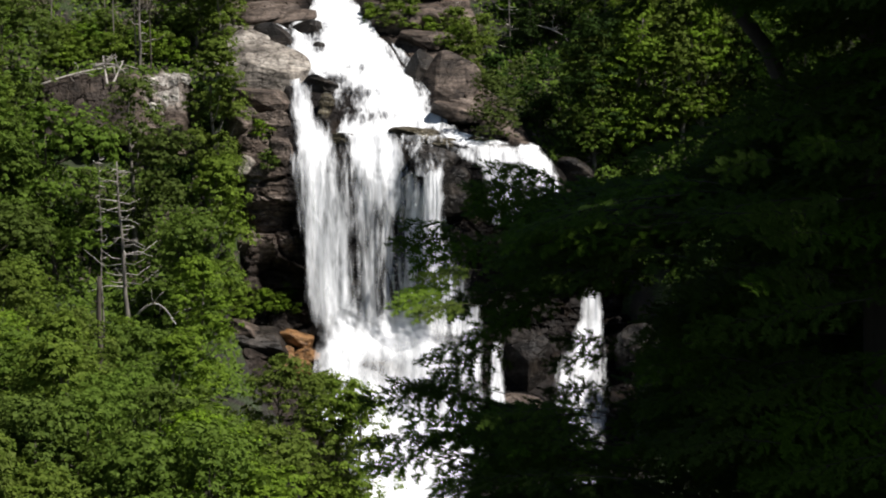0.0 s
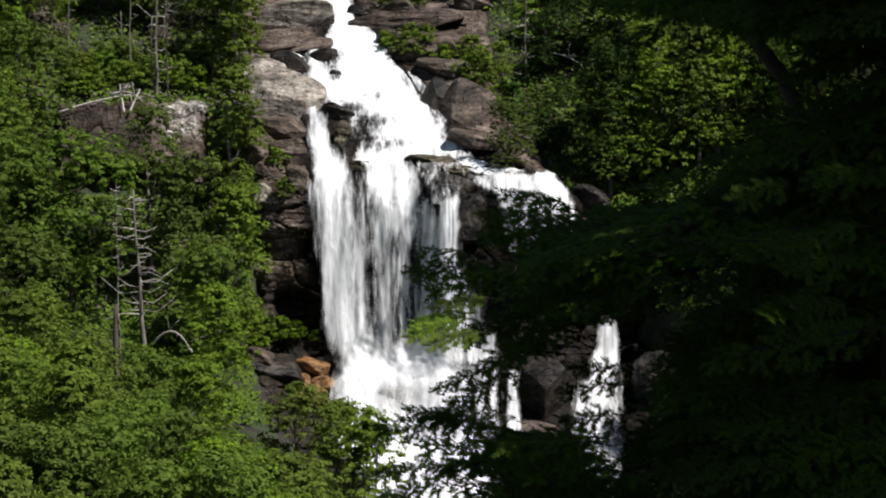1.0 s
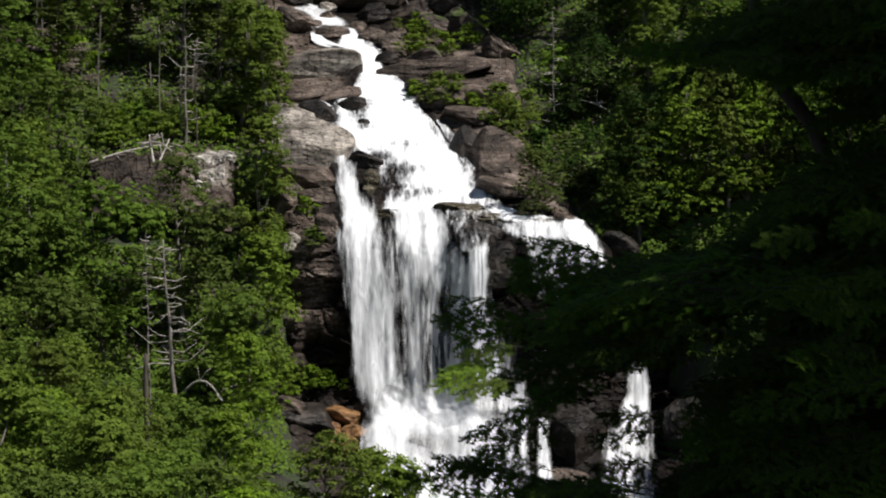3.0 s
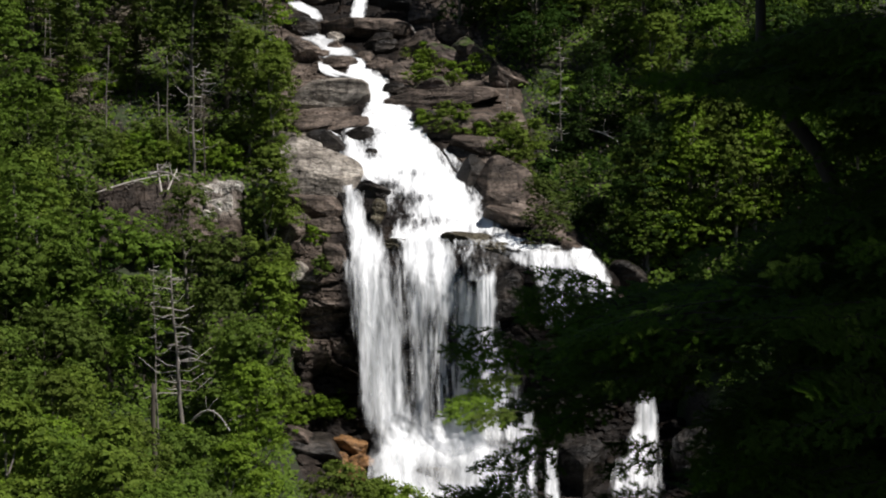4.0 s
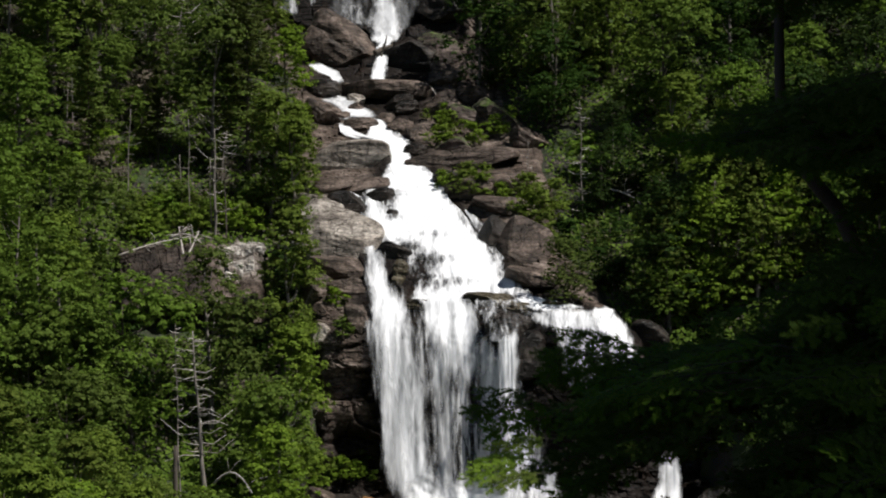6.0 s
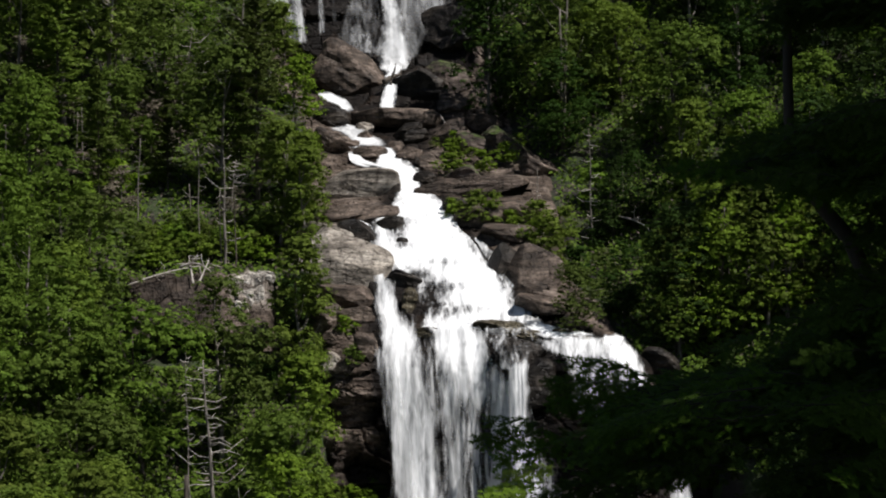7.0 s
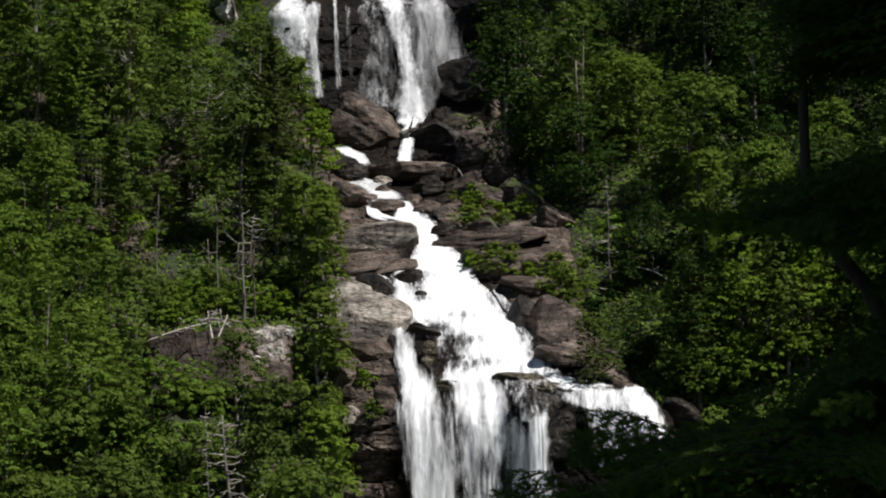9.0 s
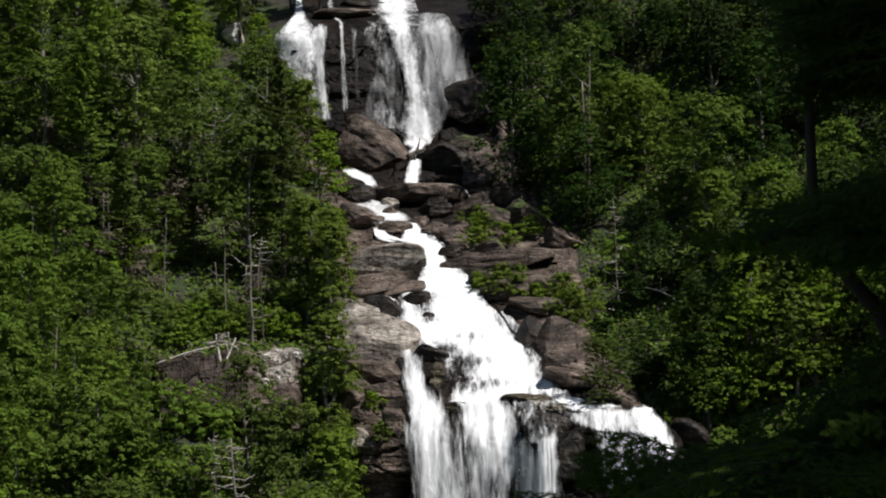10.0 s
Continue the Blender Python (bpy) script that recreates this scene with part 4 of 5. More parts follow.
def snag(seed, height, n_twigs, reach, wood, start=0.3, lean=0.0, top=0.2, thick=1.0):
    """A dead standing tree with short bare branches."""
    rng = np.random.RandomState(seed)
    tree = empty("dead_tree")
    zs = np.linspace(-1.0, height, 9)
    pts = np.stack([lean * zs + 0.05 * np.sin(zs), 0 * zs, zs], 1)
    part("trunk", mesh_of("trunk", *tubes([(pts, np.linspace(0.18, 0.18 * top, 9) * thick)], 8), BARK_GREY if wood is DEADWOOD else wood, True), tree)
    for i in range(n_twigs):
        z = height * (start + (0.98 - start) * (i + 2.5 * rng.rand() - 0.75) / n_twigs)
        w = (0.0 if rng.rand() < 0.62 else math.pi) + rng.normal() * 0.8
        ln = reach * (1.1 - 0.8 * (z / height - start) / (1 - start)) * rng.uniform(0.2, 1.1) ** 1.4 + 0.12
        p = np.array([np.interp(z, zs, pts[:, 0]), 0, z])
        o = np.array([math.cos(w), math.sin(w), 0])
        run = ([p, p + o * ln * 0.5 + np.array([0, 0, rng.uniform(-0.12, 0.1) * ln]), p + o * ln + np.array([0, 0, rng.uniform(-0.25, 0.5) * ln])], [0.045, 0.035, 0.015])
        part("branch", mesh_of("branch", *tubes([run], 5), wood, True), tree)
    return tree


KINDS = {}


def kind(key, tree, label, category, group):
    tagged(tree, label, category, group)
    KINDS[key] = [tree, False]


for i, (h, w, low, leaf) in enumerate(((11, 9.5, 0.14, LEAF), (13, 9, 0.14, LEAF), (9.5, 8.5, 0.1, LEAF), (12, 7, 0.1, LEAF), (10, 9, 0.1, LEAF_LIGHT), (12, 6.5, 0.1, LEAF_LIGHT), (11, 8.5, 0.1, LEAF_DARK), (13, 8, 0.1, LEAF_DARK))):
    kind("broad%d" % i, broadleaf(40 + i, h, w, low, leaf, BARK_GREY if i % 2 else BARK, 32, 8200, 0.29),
         {LEAF: "leafy broadleaf tree with a dense mid-green crown on the slope", LEAF_DARK: "dark green broadleaf tree, shade put into its leaf colour"}.get(leaf, "leafy broadleaf tree with a bright yellow-green crown on the slope"), "tree", "broadleaf trees of the gorge")
for i, (h, w) in enumerate(((15, 6.5), (12, 5.5), (18, 7.5))):
    kind("fir%d" % i, conifer(60 + i, h, w, NEEDLE, BARK, 0.2, 6500), "dark green conifer with drooping boughs and a straight trunk", "tree", "conifers of the gorge")
for i, (h, w, leaf) in enumerate(((14, 4.6, LEAF_OLIVE), (12, 4.0, LEAF_LIGHT), (15, 5.2, LEAF_OLIVE))):
    kind("slim%d" % i, broadleaf(110 + i, h, w, 0.34, leaf, BARK_GREY, 26, 4200, 0.31), "slender open-crowned tree with a bare grey stem on the slope", "tree", "slender trees of the gorge")
for i, (h, w) in enumerate(((2.6, 3.6), (2.0, 3.2), (3.4, 3.6))):
    kind("shrub%d" % i, broadleaf(70 + i, h, w, 0.05, (LEAF_LIGHT, LEAF_DARK, LEAF)[i], BARK, 14, 1150, 0.27, "shrub", 5), "low leafy shrub growing on the rocky slope", "shrub", "shrubs of the gorge")


def plant(key, place, scale=1.0, turn=0.0, label=""):
    """Stand a tree of that kind on the slope."""
    tree, used = KINDS[key]
    m = pose(*[float(q) for q in place], 0, 0, turn)
    if not used:
        tree.matrix_basis, KINDS[key][1] = m, True
        ob = tree
    else:
        ob = copy_thing(tree, m)
    ob.scale = (scale, scale, scale)
    if label:
        tagged(ob, label)
    return ob


def foot(a, b):
    return at(a, b, np.minimum(ground_y(a, b), rock_y(a, b)))


def foot_before(a, b, near):
    """The place on the ground under the sight line a, b, that many metres before the slope."""
    y = float(ground_y(a, b)) - near
    bs = np.arange(b, b + 500, 2.0)
    x = at(a, b, y)[0]
    aa = 784 + x / y * FOCAL
    return at(aa, bs[np.argmax(ground_y(aa, bs) <= y)], y)


# stretches that no crown may cover: left a, top b, right a, bottom b
OPEN = [(500, 0, 640, 700), (560, -30, 800, 320), (430, 40, 520, 260), (425, 260, 520, 480), (460, 540, 600, 660), (740, 220, 1000, 330), (620, 300, 1000, 800), (640, 700, 1000, 900),
        (409, -107, 567, 42), (492, -155, 709, 7), (418, -503, 646, -149), (298, -509, 457, -407), (359, -411, 455, -333), (399, -336, 453, -240), (207, -473, 240, -425), (150, 270, 270, 510), (570, -39, 798, 51), (727, 88, 832, 213), (75, 0, 330, 215), (960, 500, 1080, 800),
        (673, -97, 771, -32), (1110, 330, 1260, 560), (1180, 250, 1290, 340), (1000, 50, 1290, 240), (800, -80, 985, 55)]


def clear_of(a0, b0, a1, b1):
    return all(a1 < l or a0 > r or b1 < t or b0 > u for l, t, r, u in OPEN)


rng = np.random.RandomState(7)
spots = []


def wood(a0, a1, b0, b1, gap, tries, keys, smin, smax, shrink=1.0):
    """Scatter trees over a stretch of slope, none closer than gap and none before the open rock and water."""
    for _ in range(tries):
        a, b = rng.uniform(a0, a1), rng.uniform(b0, b1)
        key = keys[rng.randint(len(keys))]
        s = rng.uniform(smin, smax)
        if any(abs(a - p) < gap and abs(b - q) < gap * 0.75 for p, q in spots):
            continue
        tree = KINDS[key][0]
        crown = next(o for o in tree.children if o.name.startswith("crown"))
        p = foot(a, b)
        k = FOCAL / p[1] * s
        w, h = crown.dimensions.x * k * 0.5, max(v[2] for v in crown.bound_box) * k
        if not clear_of(a - w * shrink, b - h, a + w * shrink, b - h * 0.2):
            continue
        spots.append((a, b))
        plant(key, p, s, rng.uniform(0, 360))


LEAFY = ["broad0", "broad1", "broad2", "broad3", "broad4", "broad5"]
bpy.context.view_layer.update()
for a, b, key, size in ((385, 345, "broad5", 1.0), (388, 575, "broad5", 1.02), (240, 470, "broad1", 1.08), (95, 500, "broad0", 1.15), (10, 215, "broad0", 0.9), (330, 600, "broad2", 0.9), (-60, 440, "broad1", 1.1),
                        (395, 110, "broad5", 0.8), (20, 20, "fir0", 0.9), (307, 12, "fir2", 1.2), (382, -47, "broad5", 0.9), (394, 56, "broad5", 0.7), (243, 9, "broad3", 1.2), (348, 84, "broad5", 0.9), (277, -164, "broad1", 1.1), (348, -161, "broad5", 0.9), (159, -200, "broad1", 1.0), (270, -362, "broad5", 0.6), (151, -368, "broad4", 0.7), (105, -391, "broad5", 0.8), (132, -118, "broad0", 1.2), (50, -205, "fir2", 1.1), (-54, -84, "fir0", 1.3),
                        # broad6 and broad7 here fill dark hollows, their leaf colour replacing shade
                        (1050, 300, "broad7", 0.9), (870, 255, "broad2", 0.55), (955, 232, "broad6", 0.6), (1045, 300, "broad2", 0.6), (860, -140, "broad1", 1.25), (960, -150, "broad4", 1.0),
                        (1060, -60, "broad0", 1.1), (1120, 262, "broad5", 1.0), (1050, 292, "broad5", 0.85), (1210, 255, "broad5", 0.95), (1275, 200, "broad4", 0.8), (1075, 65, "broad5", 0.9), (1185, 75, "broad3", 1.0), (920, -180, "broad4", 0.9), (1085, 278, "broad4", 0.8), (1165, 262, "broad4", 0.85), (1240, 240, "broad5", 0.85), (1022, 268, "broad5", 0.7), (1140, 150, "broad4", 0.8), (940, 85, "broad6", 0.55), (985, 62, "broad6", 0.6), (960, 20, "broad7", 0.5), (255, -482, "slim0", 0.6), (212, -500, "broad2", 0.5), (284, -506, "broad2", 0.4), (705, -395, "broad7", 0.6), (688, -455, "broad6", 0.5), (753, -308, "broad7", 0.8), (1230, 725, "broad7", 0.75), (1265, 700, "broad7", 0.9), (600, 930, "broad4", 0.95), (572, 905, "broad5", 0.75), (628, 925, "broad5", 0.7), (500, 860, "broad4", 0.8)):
    spots.append((a, b))
    plant(key, foot(a, b), size, a * 3.7)
wood(-280, 640, 600, 1180, 80, 900, ["broad4", "broad5", "broad2", "broad4", "broad0"], 0.8, 1.05)
wood(-280, 500, 280, 640, 88, 500, LEAFY[:4] + ["broad3", "broad5"], 0.8, 1.15, 0.85)
wood(-280, 440, -60, 280, 88, 400, LEAFY[:4] + ["fir1"], 0.7, 1.05, 0.85)
wood(-280, 440, -560, 20, 72, 900, ["slim0", "slim1", "slim2", "fir2", "fir1", "broad3", "broad1", "slim2", "broad5", "slim0"], 0.95, 1.35, 0.85)
# mostly dark leaves: the slope's shade is in their colour
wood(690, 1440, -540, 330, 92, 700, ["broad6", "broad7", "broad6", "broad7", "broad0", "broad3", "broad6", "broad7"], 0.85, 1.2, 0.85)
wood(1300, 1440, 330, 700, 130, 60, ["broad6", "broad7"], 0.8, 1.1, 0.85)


def undergrowth(name, label, regions, n, seed, leaf, size=0.4):
    """Low herbs and brush over the soil, in uneven patches."""
    r = np.random.RandomState(seed)
    a = np.concatenate([r.uniform(x0, x1, n) for x0, x1, _, _ in regions])
    b = np.concatenate([r.uniform(y0, y1, n) for _, _, y0, y1 in regions])
    patch = fbm(a / 40, b / 30, seed, 3)
    hollow = (a > 800) & (a < 985) & (b > -90) & (b < 65) & (r.rand(len(a)) < 0.5)
    keep = ~hollow & (bed_mask(a, b) < 0.3) & (patch > -0.55) & (cliff_step(a, b) < 0.3)
    a, b, patch = a[keep], b[keep], patch[keep]
    c = at(a, b, ground_y(a, b) - 0.2 - (0.9 + patch) * r.rand(len(a)))
    nrm = np.array([0.1, -0.6, 0.8]) + r.normal(size=c.shape) * 0.4
    ln = size * r.uniform(0.6, 1.4, len(a))
    v, f = cards(c, nrm, r.normal(size=c.shape), ln, ln * 0.7)
    tagged(new(name, mesh_of(name, v, f, leaf)), label, "undergrowth", kind="stuff")


undergrowth("undergrowth", "low green herbs and brush covering the forest floor", [(-300, 520, -600, 700), (680, 1450, -600, 500)], 60000, 5, LEAF)
undergrowth("brush", "dull brownish brush and seedlings on the forest floor", [(-300, 450, -600, 500), (680, 1450, -600, 300)], 14000, 6, DRY_TWIG, 0.3)
spots.clear()
wood(-250, 500, -540, 500, 58, 400, ["shrub0", "shrub1", "shrub2"], 0.8, 1.3)
wood(690, 1200, -480, 330, 50, 300, ["shrub0", "shrub1", "shrub2"], 0.7, 1.2)
for a, b, s in ((462, 250, 0.55), (475, 305, 0.5), (504, 550, 0.45), (528, 560, 0.35), (492, 556, 0.5), (470, 560, 0.7), (510, 535, 0.5), (430, 575, 0.7), (711, -34, 0.81), (660, -36, 0.68), (729, 46, 0.8), (692, 45, 0.85), (655, 42, 0.6), (752, -48, 0.81),
                (671, -56, 0.81), (95, 125, 0.7), (130, 118, 0.8), (165, 100, 0.8), (200, 112, 0.8), (235, 100, 0.7), (280, 112, 0.8), (320, 120, 0.8), (110, 95, 0.8), (255, 80, 0.8), (305, 90, 0.8), (185, 75, 0.8), (145, 75, 0.7),
                (440, 545, 0.6), (455, 560, 0.5), (420, 560, 0.7), (490, 545, 0.4), (645, -36, 0.68), (711, 48, 0.7), (759, 66, 0.6), (813, 71, 0.94), (835, 143, 0.94), (847, 93, 1.08), (797, 91, 0.68), (652, -72, 0.54), (826, 112, 1.08), (793, 66, 0.81), (728, 63, 0.81), (778, -77, 0.54), (688, 57, 0.81), (662, -82, 0.6), (627, -83, 0.4)):
    plant("shrub0" if a > 600 else "shrub%d" % (int(a) % 2 * 2), foot(a, b), s, a * 7)
for i in range(26):
    a, b = 85 + 9.5 * i, (70, 96, 84, 112, 60, 104)[i % 6]
    plant("shrub0", foot(a, b + (14 if a < 150 else 0)), 0.5 + 0.07 * (i % 4), i * 77, "sunlit yellow-green shrub above the cliff band")
plant("shrub2", foot(915, 32), 1.25, 40, "bushy green sapling beside a grey snag")
plant("shrub0", foot_before(228, 560, 6), 1.0, 30, "pale green shrub at the foot of a snag")



def dead_tree(label, a, b_top, b_foot, near, n_twigs, reach, lean=0.0, seed=0, top=0.2, thick=1.0, mat=DEADWOOD):
    """A dead tree that rises from the bushes at b_foot to b_top; its trunk goes on down to the ground."""
    p = foot_before(a, b_foot, near)
    z_top, z_show = at(a, b_top, p[1])[2], at(a, b_foot, p[1])[2]
    h = z_top - p[2]
    tree = snag(seed, h, n_twigs, reach, mat, (z_show - p[2]) / h + 0.03, lean, top, thick)
    tree.location = p
    tagged(tree, label, "dead tree", "dead trees of the gorge")


dead_tree("bleached dead conifer with short bare branches", 232, 286, 520, 7, 46, 2.6, -0.07, 80, 0.2, 1.25)
dead_tree("thin bleached dead conifer with bare twigs", 184, 272, 480, 7, 26, 1.1, -0.02, 81, 0.12, 0.5)
dead_tree("broken dark dead trunk beside a bleached snag", 178, 490, 575, 7.5, 6, 0.6, 0.0, 82, 0.8, 1.2, BARK)
dead_tree("grey dead conifer with bare twigs", 902, -115, 88, 1.5, 26, 1.6, 0.0, 83, 0.2, 0.5)
dead_tree("slender grey dead trunk above a cliff", 265, -10, 122, 0.5, 10, 1.6, 0.0, 84, 0.5, 0.5, BARK)
dead_tree("slender grey dead trunk above a cliff", 238, -20, 112, 0.5, 8, 1.3, 0.0, 85, 0.5, 0.4, BARK_GREY)
dead_tree("slender grey dead trunk above a cliff", 183, -30, 50, 0.5, 5, 1.0, 0.0, 86, 0.5, 0.4, BARK_GREY)
dead_tree("tall pale trunk of a tree in shade", 855, -332, -146, 3, 5, 2.0, 0.0, 87, 0.5, 0.9)
dead_tree("thin dead trunk between shrubs", 805, -44, 17, 1.0, 5, 0.7, 0.05, 88, 0.4, 0.35)
dead_tree("forked bare dead tree between green crowns", 135, -325, -190, 8.5, 30, 4.2, -0.12, 89, 0.3, 0.9)
dead_tree("pale bare dead tree with spreading limbs", 160, -318, -200, 8.5, 26, 3.8, 0.15, 79, 0.3, 0.8)
dead_tree("low pale dead tree with spreading twigs", 252, -72, -18, 8.0, 20, 2.0, 0.1, 78, 0.4, 0.5)
for i, (a, b0, b1) in enumerate(((-8, -177, -75), (-22, -165, -80), (55, -275, -177), (-85, -363, -275), (199, -95, 17), (86, -115, -24), (-147, -146, -54))):
    dead_tree("slender grey stem between green crowns", a, b0, b1, 7.5, 9, 1.3, 0.04 * (i % 3 - 1), 91 + i, 0.4, 0.4, BARK_GREY)
dead_tree("grey dead trunk with bare twigs", 246, -75, 98, 2, 16, 1.6, 0.0, 90)

kind("bare", broadleaf(78, 5.0, 4.5, 0.05, DRY_TWIG, BARK_GREY, 18, 2600, 0.2, "shrub"), "grey leafless shrub with fine dry twigs", "shrub", "dry shrubs of the gorge")
for a, b, near, size in ((-131, -280, 8, 1.1), (-100, -289, 8, 1.0), (-115, -262, 8, 1.1), (102, -192, 8, 0.9), (139, -253, 8, 0.9), (8, -92, 8, 0.8), (-85, -86, 8, 0.8), (118, -160, 8, 1.0),
                         (60, -60, 8, 0.8), (45, -45, 8, 0.7), (95, -170, 8, 0.9), (150, -175, 8, 0.8), (-30, -180, 8, 0.8), (250, -20, 8, 0.7), (262, -45, 8, 0.6), (310, -95, 8, 0.6), (-120, -120, 8, 0.8)):
    plant("bare", foot_before(a, b, near), size, a)

# ---- fallen and dead wood ----
def dead_log(label, ends, radius, bend=0.0, twigs=0, seed=0, mat=DEADWOOD, lift=0.6):
    """A fallen trunk between two places on the slope, with stubs of branches."""
    (a0, b0), (a1, b1) = ends
    p0, p1 = at(a0, b0, float(base_y(a0, b0)) - lift), at(a1, b1, float(base_y(a1, b1)) - lift)
    r = np.random.RandomState(seed)
    q = np.linspace(0, 1, 9)
    pts = p0 + (p1 - p0) * q[:, None] + np.array([0, 0, 1]) * (bend * np.sin(q * math.pi))[:, None]
    ob = empty("fallen_log", p0)
    part("trunk", mesh_of("trunk", *tubes([(pts - p0, np.linspace(radius, radius * 0.45, 9))], 7), mat, True), ob)
    for k in range(twigs):
        c = pts[r.randint(2, 9)] - p0
        d = r.normal(size=3) * np.array([1, 0.4, 1])
        d = d / np.linalg.norm(d) * r.uniform(0.6, 1.6)
        part("branch", mesh_of("branch", *tubes([([c, c + d * 0.5 + r.normal(size=3) * 0.1, c + d], [radius * 0.4, radius * 0.3, radius * 0.1])], 5), mat, True), ob)
    tagged(ob, label, "log", "dead wood of the gorge")


dead_log("pale fallen log leaning over shrubs beside the slide", ((714, 27), (792, 91)), 0.12, 0, 2, 1)
dead_log("thin pale fallen stem among shrubs", ((768, 49), (847, 93)), 0.08, 0.2, 3, 2)
dead_log("short bleached driftwood log on a flat slab", ((598, -149), (619, -130)), 0.2, 0, 1, 3)
dead_log("bleached driftwood log wedged between boulders", ((636, -144), (651, -120)), 0.14, 0, 1, 4)
dead_log("dark stump wedged above the chute", ((536, -207), (567, -220)), 0.35, 0.1, 5, 5, BARK, 3.0)
dead_log("bleached root trunk lying along the cliff edge", ((72, 150), (200, 118)), 0.09, 0.2, 9, 6, DEADWOOD, 4.0)
dead_log("tangle of pale dead roots above the cliff", ((165, 120), (225, 132)), 0.12, 0.6, 9, 7, DEADWOOD, 4.0)
dead_log("leaning pale dead stem above the cliff", ((190, 150), (182, 100)), 0.1, 0, 4, 8, DEADWOOD, 4.0)
dead_log("leaning pale dead stem above the cliff", ((200, 148), (218, 108)), 0.09, 0, 3, 9, DEADWOOD, 4.0)
dead_log("bare arching dead branch above the bushes", ((240, 560), (325, 600)), 0.09, 1.6, 8, 10, DEADWOOD, 8.0)
dead_log("bare hanging dead branch above the bushes", ((325, 595), (330, 650)), 0.06, 0, 5, 11, DEADWOOD, 8.0)
dead_log("bare dead limb leaning in shade under trees", ((945, 45), (1000, 65)), 0.1, 0.2, 5, 12, DEADWOOD, 3.0)

# ---- hemlock at the lookout ----
def bough(seed, length):
    """One flat drooping hemlock bough along +x: wood and needles."""
    rng = np.random.RandomState(seed)
    s = np.linspace(0, 1, 9)

    def axis(q):
        return np.stack([length * q, 0.06 * length * np.sin(q * 3 + seed), length * (0.05 * q - 0.20 * q ** 2.2)], -1)

    runs = [(axis(s), np.linspace(0.0055, 0.0012, 9) * length)]
    tw_p, tw_d, tw_l = [], [], []
    n = int(length / 0.034)
    for i in range(n):
        q = 0.08 + 0.92 * (i + 0.5 * rng.rand()) / n
        sgn = 1 if i % 2 else -1
        ln = length * (0.22 * (1 - q) ** 0.7 + 0.06) * rng.uniform(0.45, 1.2) * min(1, q * 4)
        p = axis(np.array(q))
        w = radians(rng.uniform(38, 64)) * sgn
        d = np.array([math.cos(w), math.sin(w), rng.uniform(-0.25, 0.15)])
        m = max(2, int(ln / 0.024))
        k = (np.arange(m) + 0.5) / m
        droop = -0.40 * ln * k ** 2
        pts = p + d * (ln * k)[:, None] + np.array([0, 0, 1]) * droop[:, None]
        runs.append(([p, (p + pts[-1]) / 2 - np.array([0, 0, 0.3 * droop[-1]]), pts[-1]], [0.002, 0.0014, 0.0008]))
        for j in range(m):
            sg = 1 if j % 2 else -1
            ww = w + sg * radians(rng.uniform(30, 60))
            tw_p.append(pts[j])
            tw_d.append((math.cos(ww), math.sin(ww), rng.uniform(-0.7, 0.15)))
            tw_l.append(rng.uniform(0.045, 0.10) * (1.15 - 0.5 * k[j]))
        tw_p.append(pts[-1])
        tw_d.append((math.cos(w), math.sin(w), -0.3))
        tw_l.append(0.07)
    for i in range(int(length / 0.02)):
        q = 0.2 + 0.8 * (i + 0.5) * 0.02 / length
        w = radians(rng.uniform(25, 60)) * (1 if i % 2 else -1)
        tw_p.append(axis(np.array(min(q, 1.0))))
        tw_d.append((math.cos(w), math.sin(w), rng.uniform(-0.6, 0.1)))
        tw_l.append(rng.uniform(0.06, 0.10))
    P, D, L = np.array(tw_p), np.array(tw_d), np.array(tw_l) * min(1.0, 0.35 + 0.8 * length)
    D /= np.linalg.norm(D, axis=1, keepdims=True)
    per = 16
    t = (np.arange(per) // 2 * 2 + 1) / per
    sign = np.where(np.arange(per) % 2, 1, -1)
    side = np.cross(D, (0, 0, 1))
    side /= np.linalg.norm(side, axis=1, keepdims=True)
    base = P[:, None, :] + D[:, None, :] * (L[:, None] * t[None, :])[..., None]
    way = side[:, None, :] * sign[None, :, None] + D[:, None, :] * 0.55 + rng.normal(size=(len(P), per, 3)) * 0.2
    way /= np.linalg.norm(way, axis=2, keepdims=True)
    ln = rng.uniform(0.015, 0.023, (len(P), per, 1)) * (1.2 - 0.5 * t[None, :, None])
    half = D[:, None, :] * (L[:, None, None] * 0.068)
    v = np.stack([base - half, base + half, base + way * ln], 2).reshape(-1, 3)
    return mesh_of("bough", *tubes(runs, 4), BARK_DARK), [mesh_of("needles", v, np.arange(len(v)).reshape(-1, 3), mat) for mat in (HEMLOCK, HEMLOCK_YOUNG)]


BOUGHS = [(1.05, bough(90, 1.05)), (0.9, bough(91, 0.9)), (0.75, bough(92, 0.75)), (0.6, bough(93, 0.6)), (0.5, bough(94, 0.5)), (0.85, bough(95, 0.85)), (0.32, bough(96, 0.32)), (0.22, bough(97, 0.22)), (0.4, bough(98, 0.4))]


def hemlock(y, radius, line):
    """The stem, through the places (a, b) of line from its foot to its top."""
    base = at(*line[0], y)
    tree = empty("hemlock", base)
    q = np.linspace(0, len(line) - 1, 16)
    pts = at(np.interp(q, range(len(line)), [p[0] for p in line]), np.interp(q, range(len(line)), [p[1] for p in line]), y) - base
    pts = pts + np.stack([0.03 * np.sin(pts[:, 2] * 1.3), 0.03 * np.cos(pts[:, 2]), 0 * q], 1)
    part("trunk", mesh_of("trunk", *tubes([(pts, np.linspace(radius, radius * 0.3, 16))], 12), BARK, True), tree)
    return tree, base


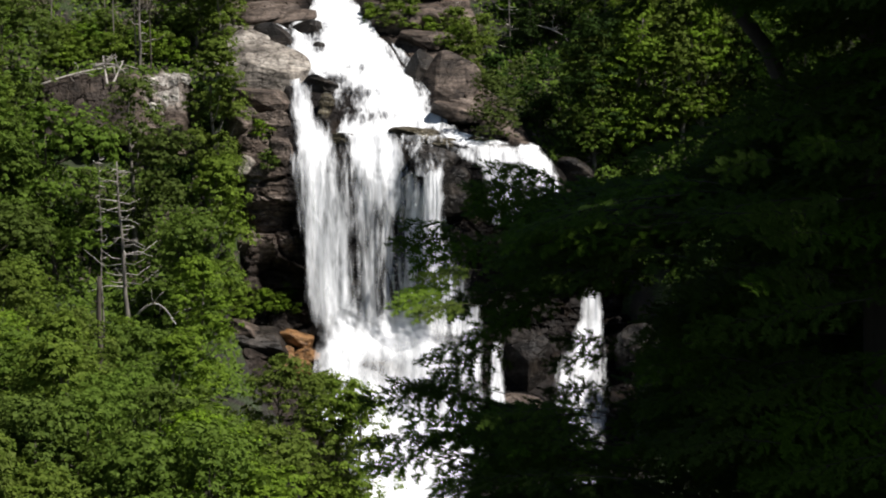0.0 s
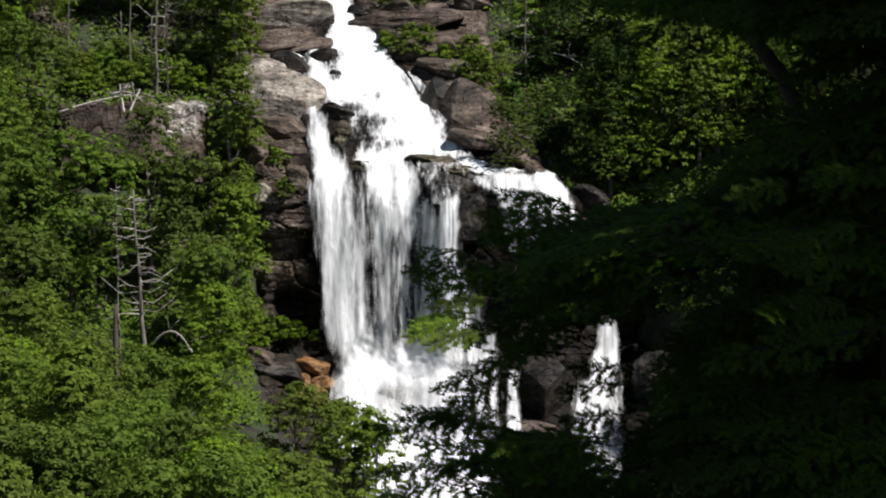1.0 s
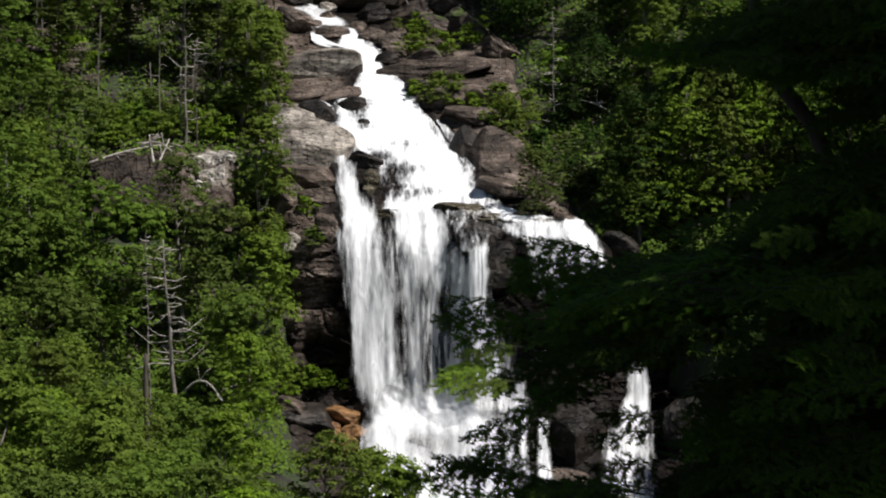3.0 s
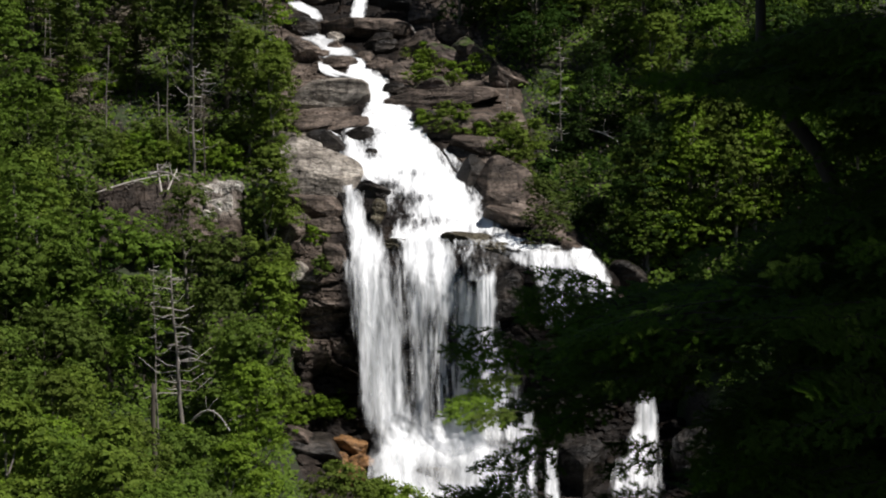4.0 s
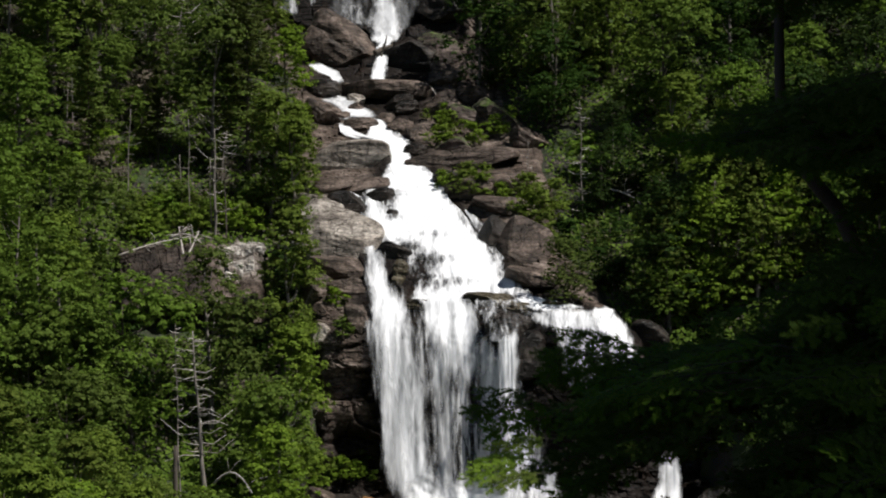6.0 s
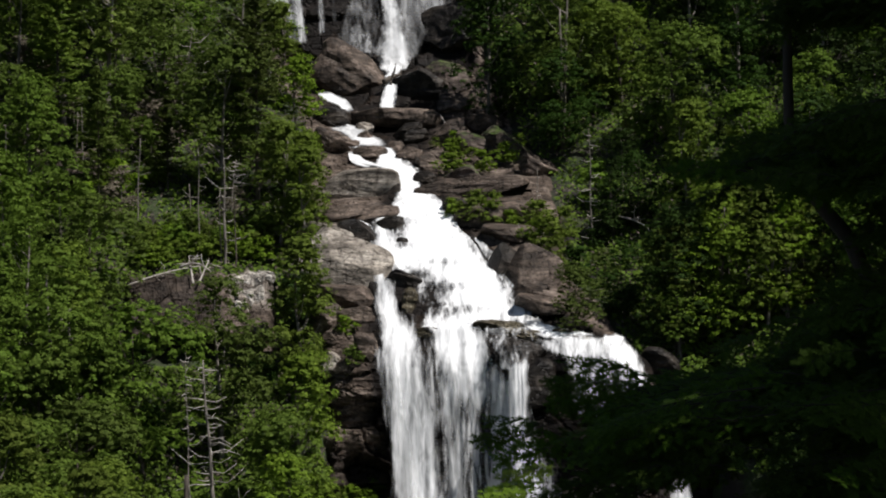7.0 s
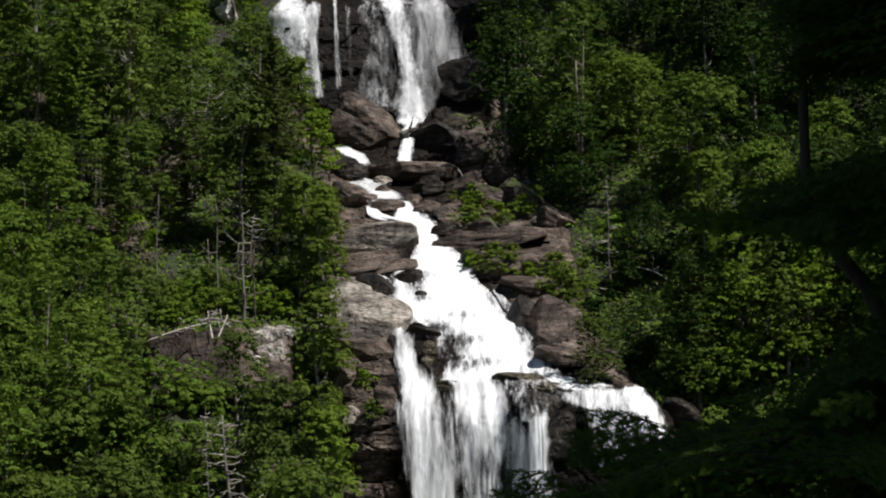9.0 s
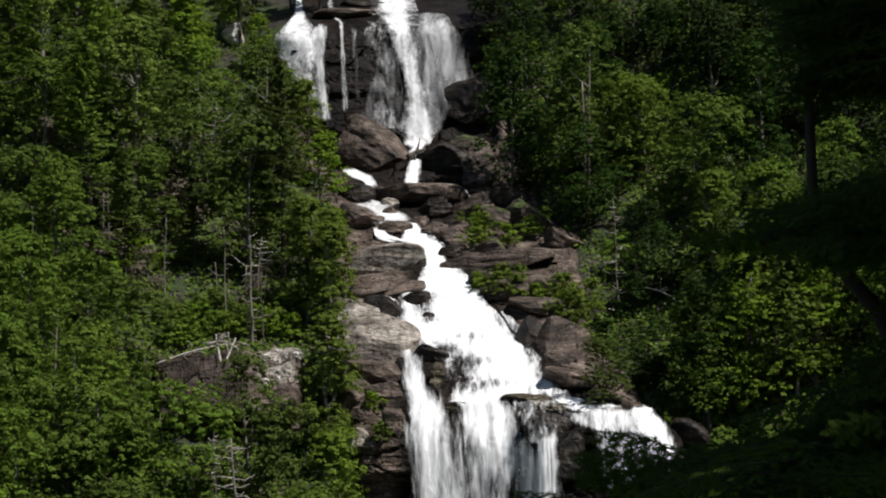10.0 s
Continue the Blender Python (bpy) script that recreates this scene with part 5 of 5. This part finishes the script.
def limb(tree, base, start, tip, roll=0.0, young=False):
    """One bough from start to tip, both given as (a, b, y)."""
    p0, p1 = Vector(at(*start)), Vector(at(*tip))
    way = p1 - p0
    full, (wood_mesh, needle_meshes) = min(BOUGHS, key=lambda q: abs(q[0] - way.length))
    k = way.length / full
    # the bough hangs 15 degrees below its chord at the tip: lift the chord so that the tip lands where it should
    yaw, pitch = math.atan2(way.y, way.x), math.asin(way.z / way.length) + math.atan(0.15)
    m = Matrix.Translation(p0 - Vector(base)) @ Matrix.Rotation(yaw, 4, "Z") @ Matrix.Rotation(-pitch, 4, "Y") @ Matrix.Rotation(radians(roll), 4, "X") @ Matrix.Scale(k, 4)
    ob = part("bough", wood_mesh, tree, m=m)
    part("needles", needle_meshes[young], ob, "bright yellow-green young needles" if young else "")


rng = np.random.RandomState(19)
STEM, STEM_BASE = hemlock(7.9, 0.045, ((1440, 1750), (1440, 700), (1430, 350), (1395, 120), (1300, 0), (1270, -70), (1266, -300), (1262, -1200)))
tagged(STEM, "slender dark young hemlock with shaded boughs at the lookout", "tree")
HEM, HEM_BASE = hemlock(7.0, 0.14, ((1570, 1750), (1572, 500), (1570, -700)))
tagged(HEM, "dark shaded hemlock with layered feathery boughs at the lookout", "tree")
# boughs that show one by one: start a, b, tip a, b, distance, how many side by side
SHOWN = [(985, 320, 862, 302, 6.8, 2), (1000, 345, 830, 344, 6.7, 2), (1010, 365, 840, 386, 6.9, 2), (830, 408, 716, 403, 6.7, 1), (880, 428, 710, 452, 6.8, 1), (900, 450, 748, 478, 6.6, 1),
         (900, 580, 758, 648, 6.8, 1), (910, 590, 802, 686, 6.7, 1), (1010, 525, 850, 602, 6.8, 1), (1010, 520, 885, 588, 6.7, 1), (1000, 500, 810, 556, 6.9, 2),
         (1095, 640, 978, 655, 7.0, 1), (1100, 690, 990, 715, 7.0, 1), (1110, 600, 1000, 622, 7.0, 1),
         (800, 722, 656, 722, 6.8, 1), (830, 712, 706, 696, 6.9, 2), (900, 717, 758, 700, 6.7, 2), (800, 775, 656, 798, 7.0, 1), (810, 800, 668, 846, 6.6, 1), (960, 747, 852, 727, 6.8, 2), (1060, 790, 985, 768, 6.9, 1),
         (1200, -40, 1070, -30, 6.5, 2), (1250, -30, 1075, 30, 6.8, 1), (1300, -70, 1120, -25, 6.9, 3), (1280, -90, 1150, -70, 6.6, 2), (1330, -30, 1190, -10, 6.2, 2)]
for a0, b0, a, b, y, n in SHOWN:
    for k in range(n):
        da, db, dy = rng.uniform(0, 40) * (k > 0), rng.uniform(-16, 16) * (k > 0), rng.uniform(-0.15, 0.15)
        limb(HEM, HEM_BASE, (a0 + da, b0 + db + rng.uniform(-8, 8), y + dy + rng.uniform(0.0, 0.25)), (a + da, b + db, y + dy), -rng.uniform(25, 55))
# fresh shoots that stand out into the sun
for a, b, y in ((746, 506, 5.7), (714, 532, 5.55), (699, 552, 5.4), (736, 567, 5.25)):
    for k in range(2):
        limb(HEM, HEM_BASE, (a + 95 + 14 * k, b - 18 - 10 * k, y + 0.05), (a + 16 * k, b - 9 * k, y), -rng.uniform(20, 50), True)
for a, b in ((1350, 520), (1390, 480), (1345, 410), (1420, 275), (1290, 318), (1420, 388), (1405, 515), (1375, 440)):
    limb(HEM, HEM_BASE, (a + rng.uniform(60, 100), b - rng.uniform(15, 45), 5.7), (a, b, rng.uniform(5.4, 5.7)), -rng.uniform(20, 60))
# tiers of foliage: top b, bottom b, left edge at top and bottom, right end at top and bottom, boughs, reach, rise
TIERS = [(338, 400, 925, 890, 1060, 1080, 14, 260, 30), (400, 470, 870, 845, 1080, 1080, 22, 260, 50), (470, 520, 860, 890, 1010, 1000, 12, 200, 50),
         (738, 805, 745, 735, 900, 930, 18, 200, 10), (805, 850, 750, 770, 960, 980, 14, 220, 5), (850, 960, 710, 700, 1100, 1100, 24, 260, 0), (-60, 5, 1120, 1180, 1400, 1400, 12, 260, 40),
         (-500, -290, 1200, 1215, 1420, 1420, 90, 240, 40), (640, 820, 1100, 1090, 1220, 1220, 14, 200, 30),
         (-110, 10, 1180, 1230, 1450, 1450, 34, 300, 60), (0, 200, 1400, 1310, 1500, 1500, 24, 300, 60), (200, 300, 1300, 1090, 1500, 1500, 26, 300, 60), (300, 960, 1125, 1125, 1500, 1500, 90, 300, 60)]
for t0, t1, l0, l1, r0, r1, n, reach, rise in TIERS:
    for i in range(n):
        q = (i + rng.rand()) / n
        b = t0 + (t1 - t0) * q
        left, right = l0 + (l1 - l0) * q, r0 + (r1 - r0) * q
        a = left + (right - left) * rng.rand()
        y = rng.uniform(6.1, 7.6)
        limb(*((STEM, STEM_BASE) if t0 < -400 else (HEM, HEM_BASE)), (a + reach * rng.uniform(0.75, 1.2), b - rise * rng.uniform(0.3, 1.4), y + rng.uniform(-0.2, 0.4)), (a, b, y), -rng.uniform(10, 50))

for i in range(44):
    a, b = rng.uniform(1150, 1600), 330 + 680 * (i + rng.rand()) / 44
    limb(HEM, HEM_BASE, (a + 560, b - rng.uniform(20, 120), 8.6), (a, b, 8.2), -rng.uniform(15, 60))

# Unseen trees added right of the lookout to keep sun off the hemlock.
kind("added_shade_tree", broadleaf(77, 16, 12, 0.42, LEAF_DARK, BARK, 90, 15000, 0.5), "unseen tall tree added to shade the hemlock", "tree", "trees round the lookout")
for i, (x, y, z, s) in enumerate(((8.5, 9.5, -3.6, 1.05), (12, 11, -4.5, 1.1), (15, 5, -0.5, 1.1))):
    plant("added_shade_tree", (x, y, z), s, i * 47)
kind("added_shade_thicket", broadleaf(79, 9.5, 5.2, 0.1, LEAF_DARK, BARK, 40, 9000, 0.36), "dense young tree added to shade the hemlock", "tree", "trees round the lookout")
plant("added_shade_thicket", (4.85, 6.4, -1.8))
plant("added_shade_thicket", (4.6, 7.4, -1.8), 1.3, 120)
plant("added_shade_thicket", (5.8, 6.7, -1.8), 1.3, 200)
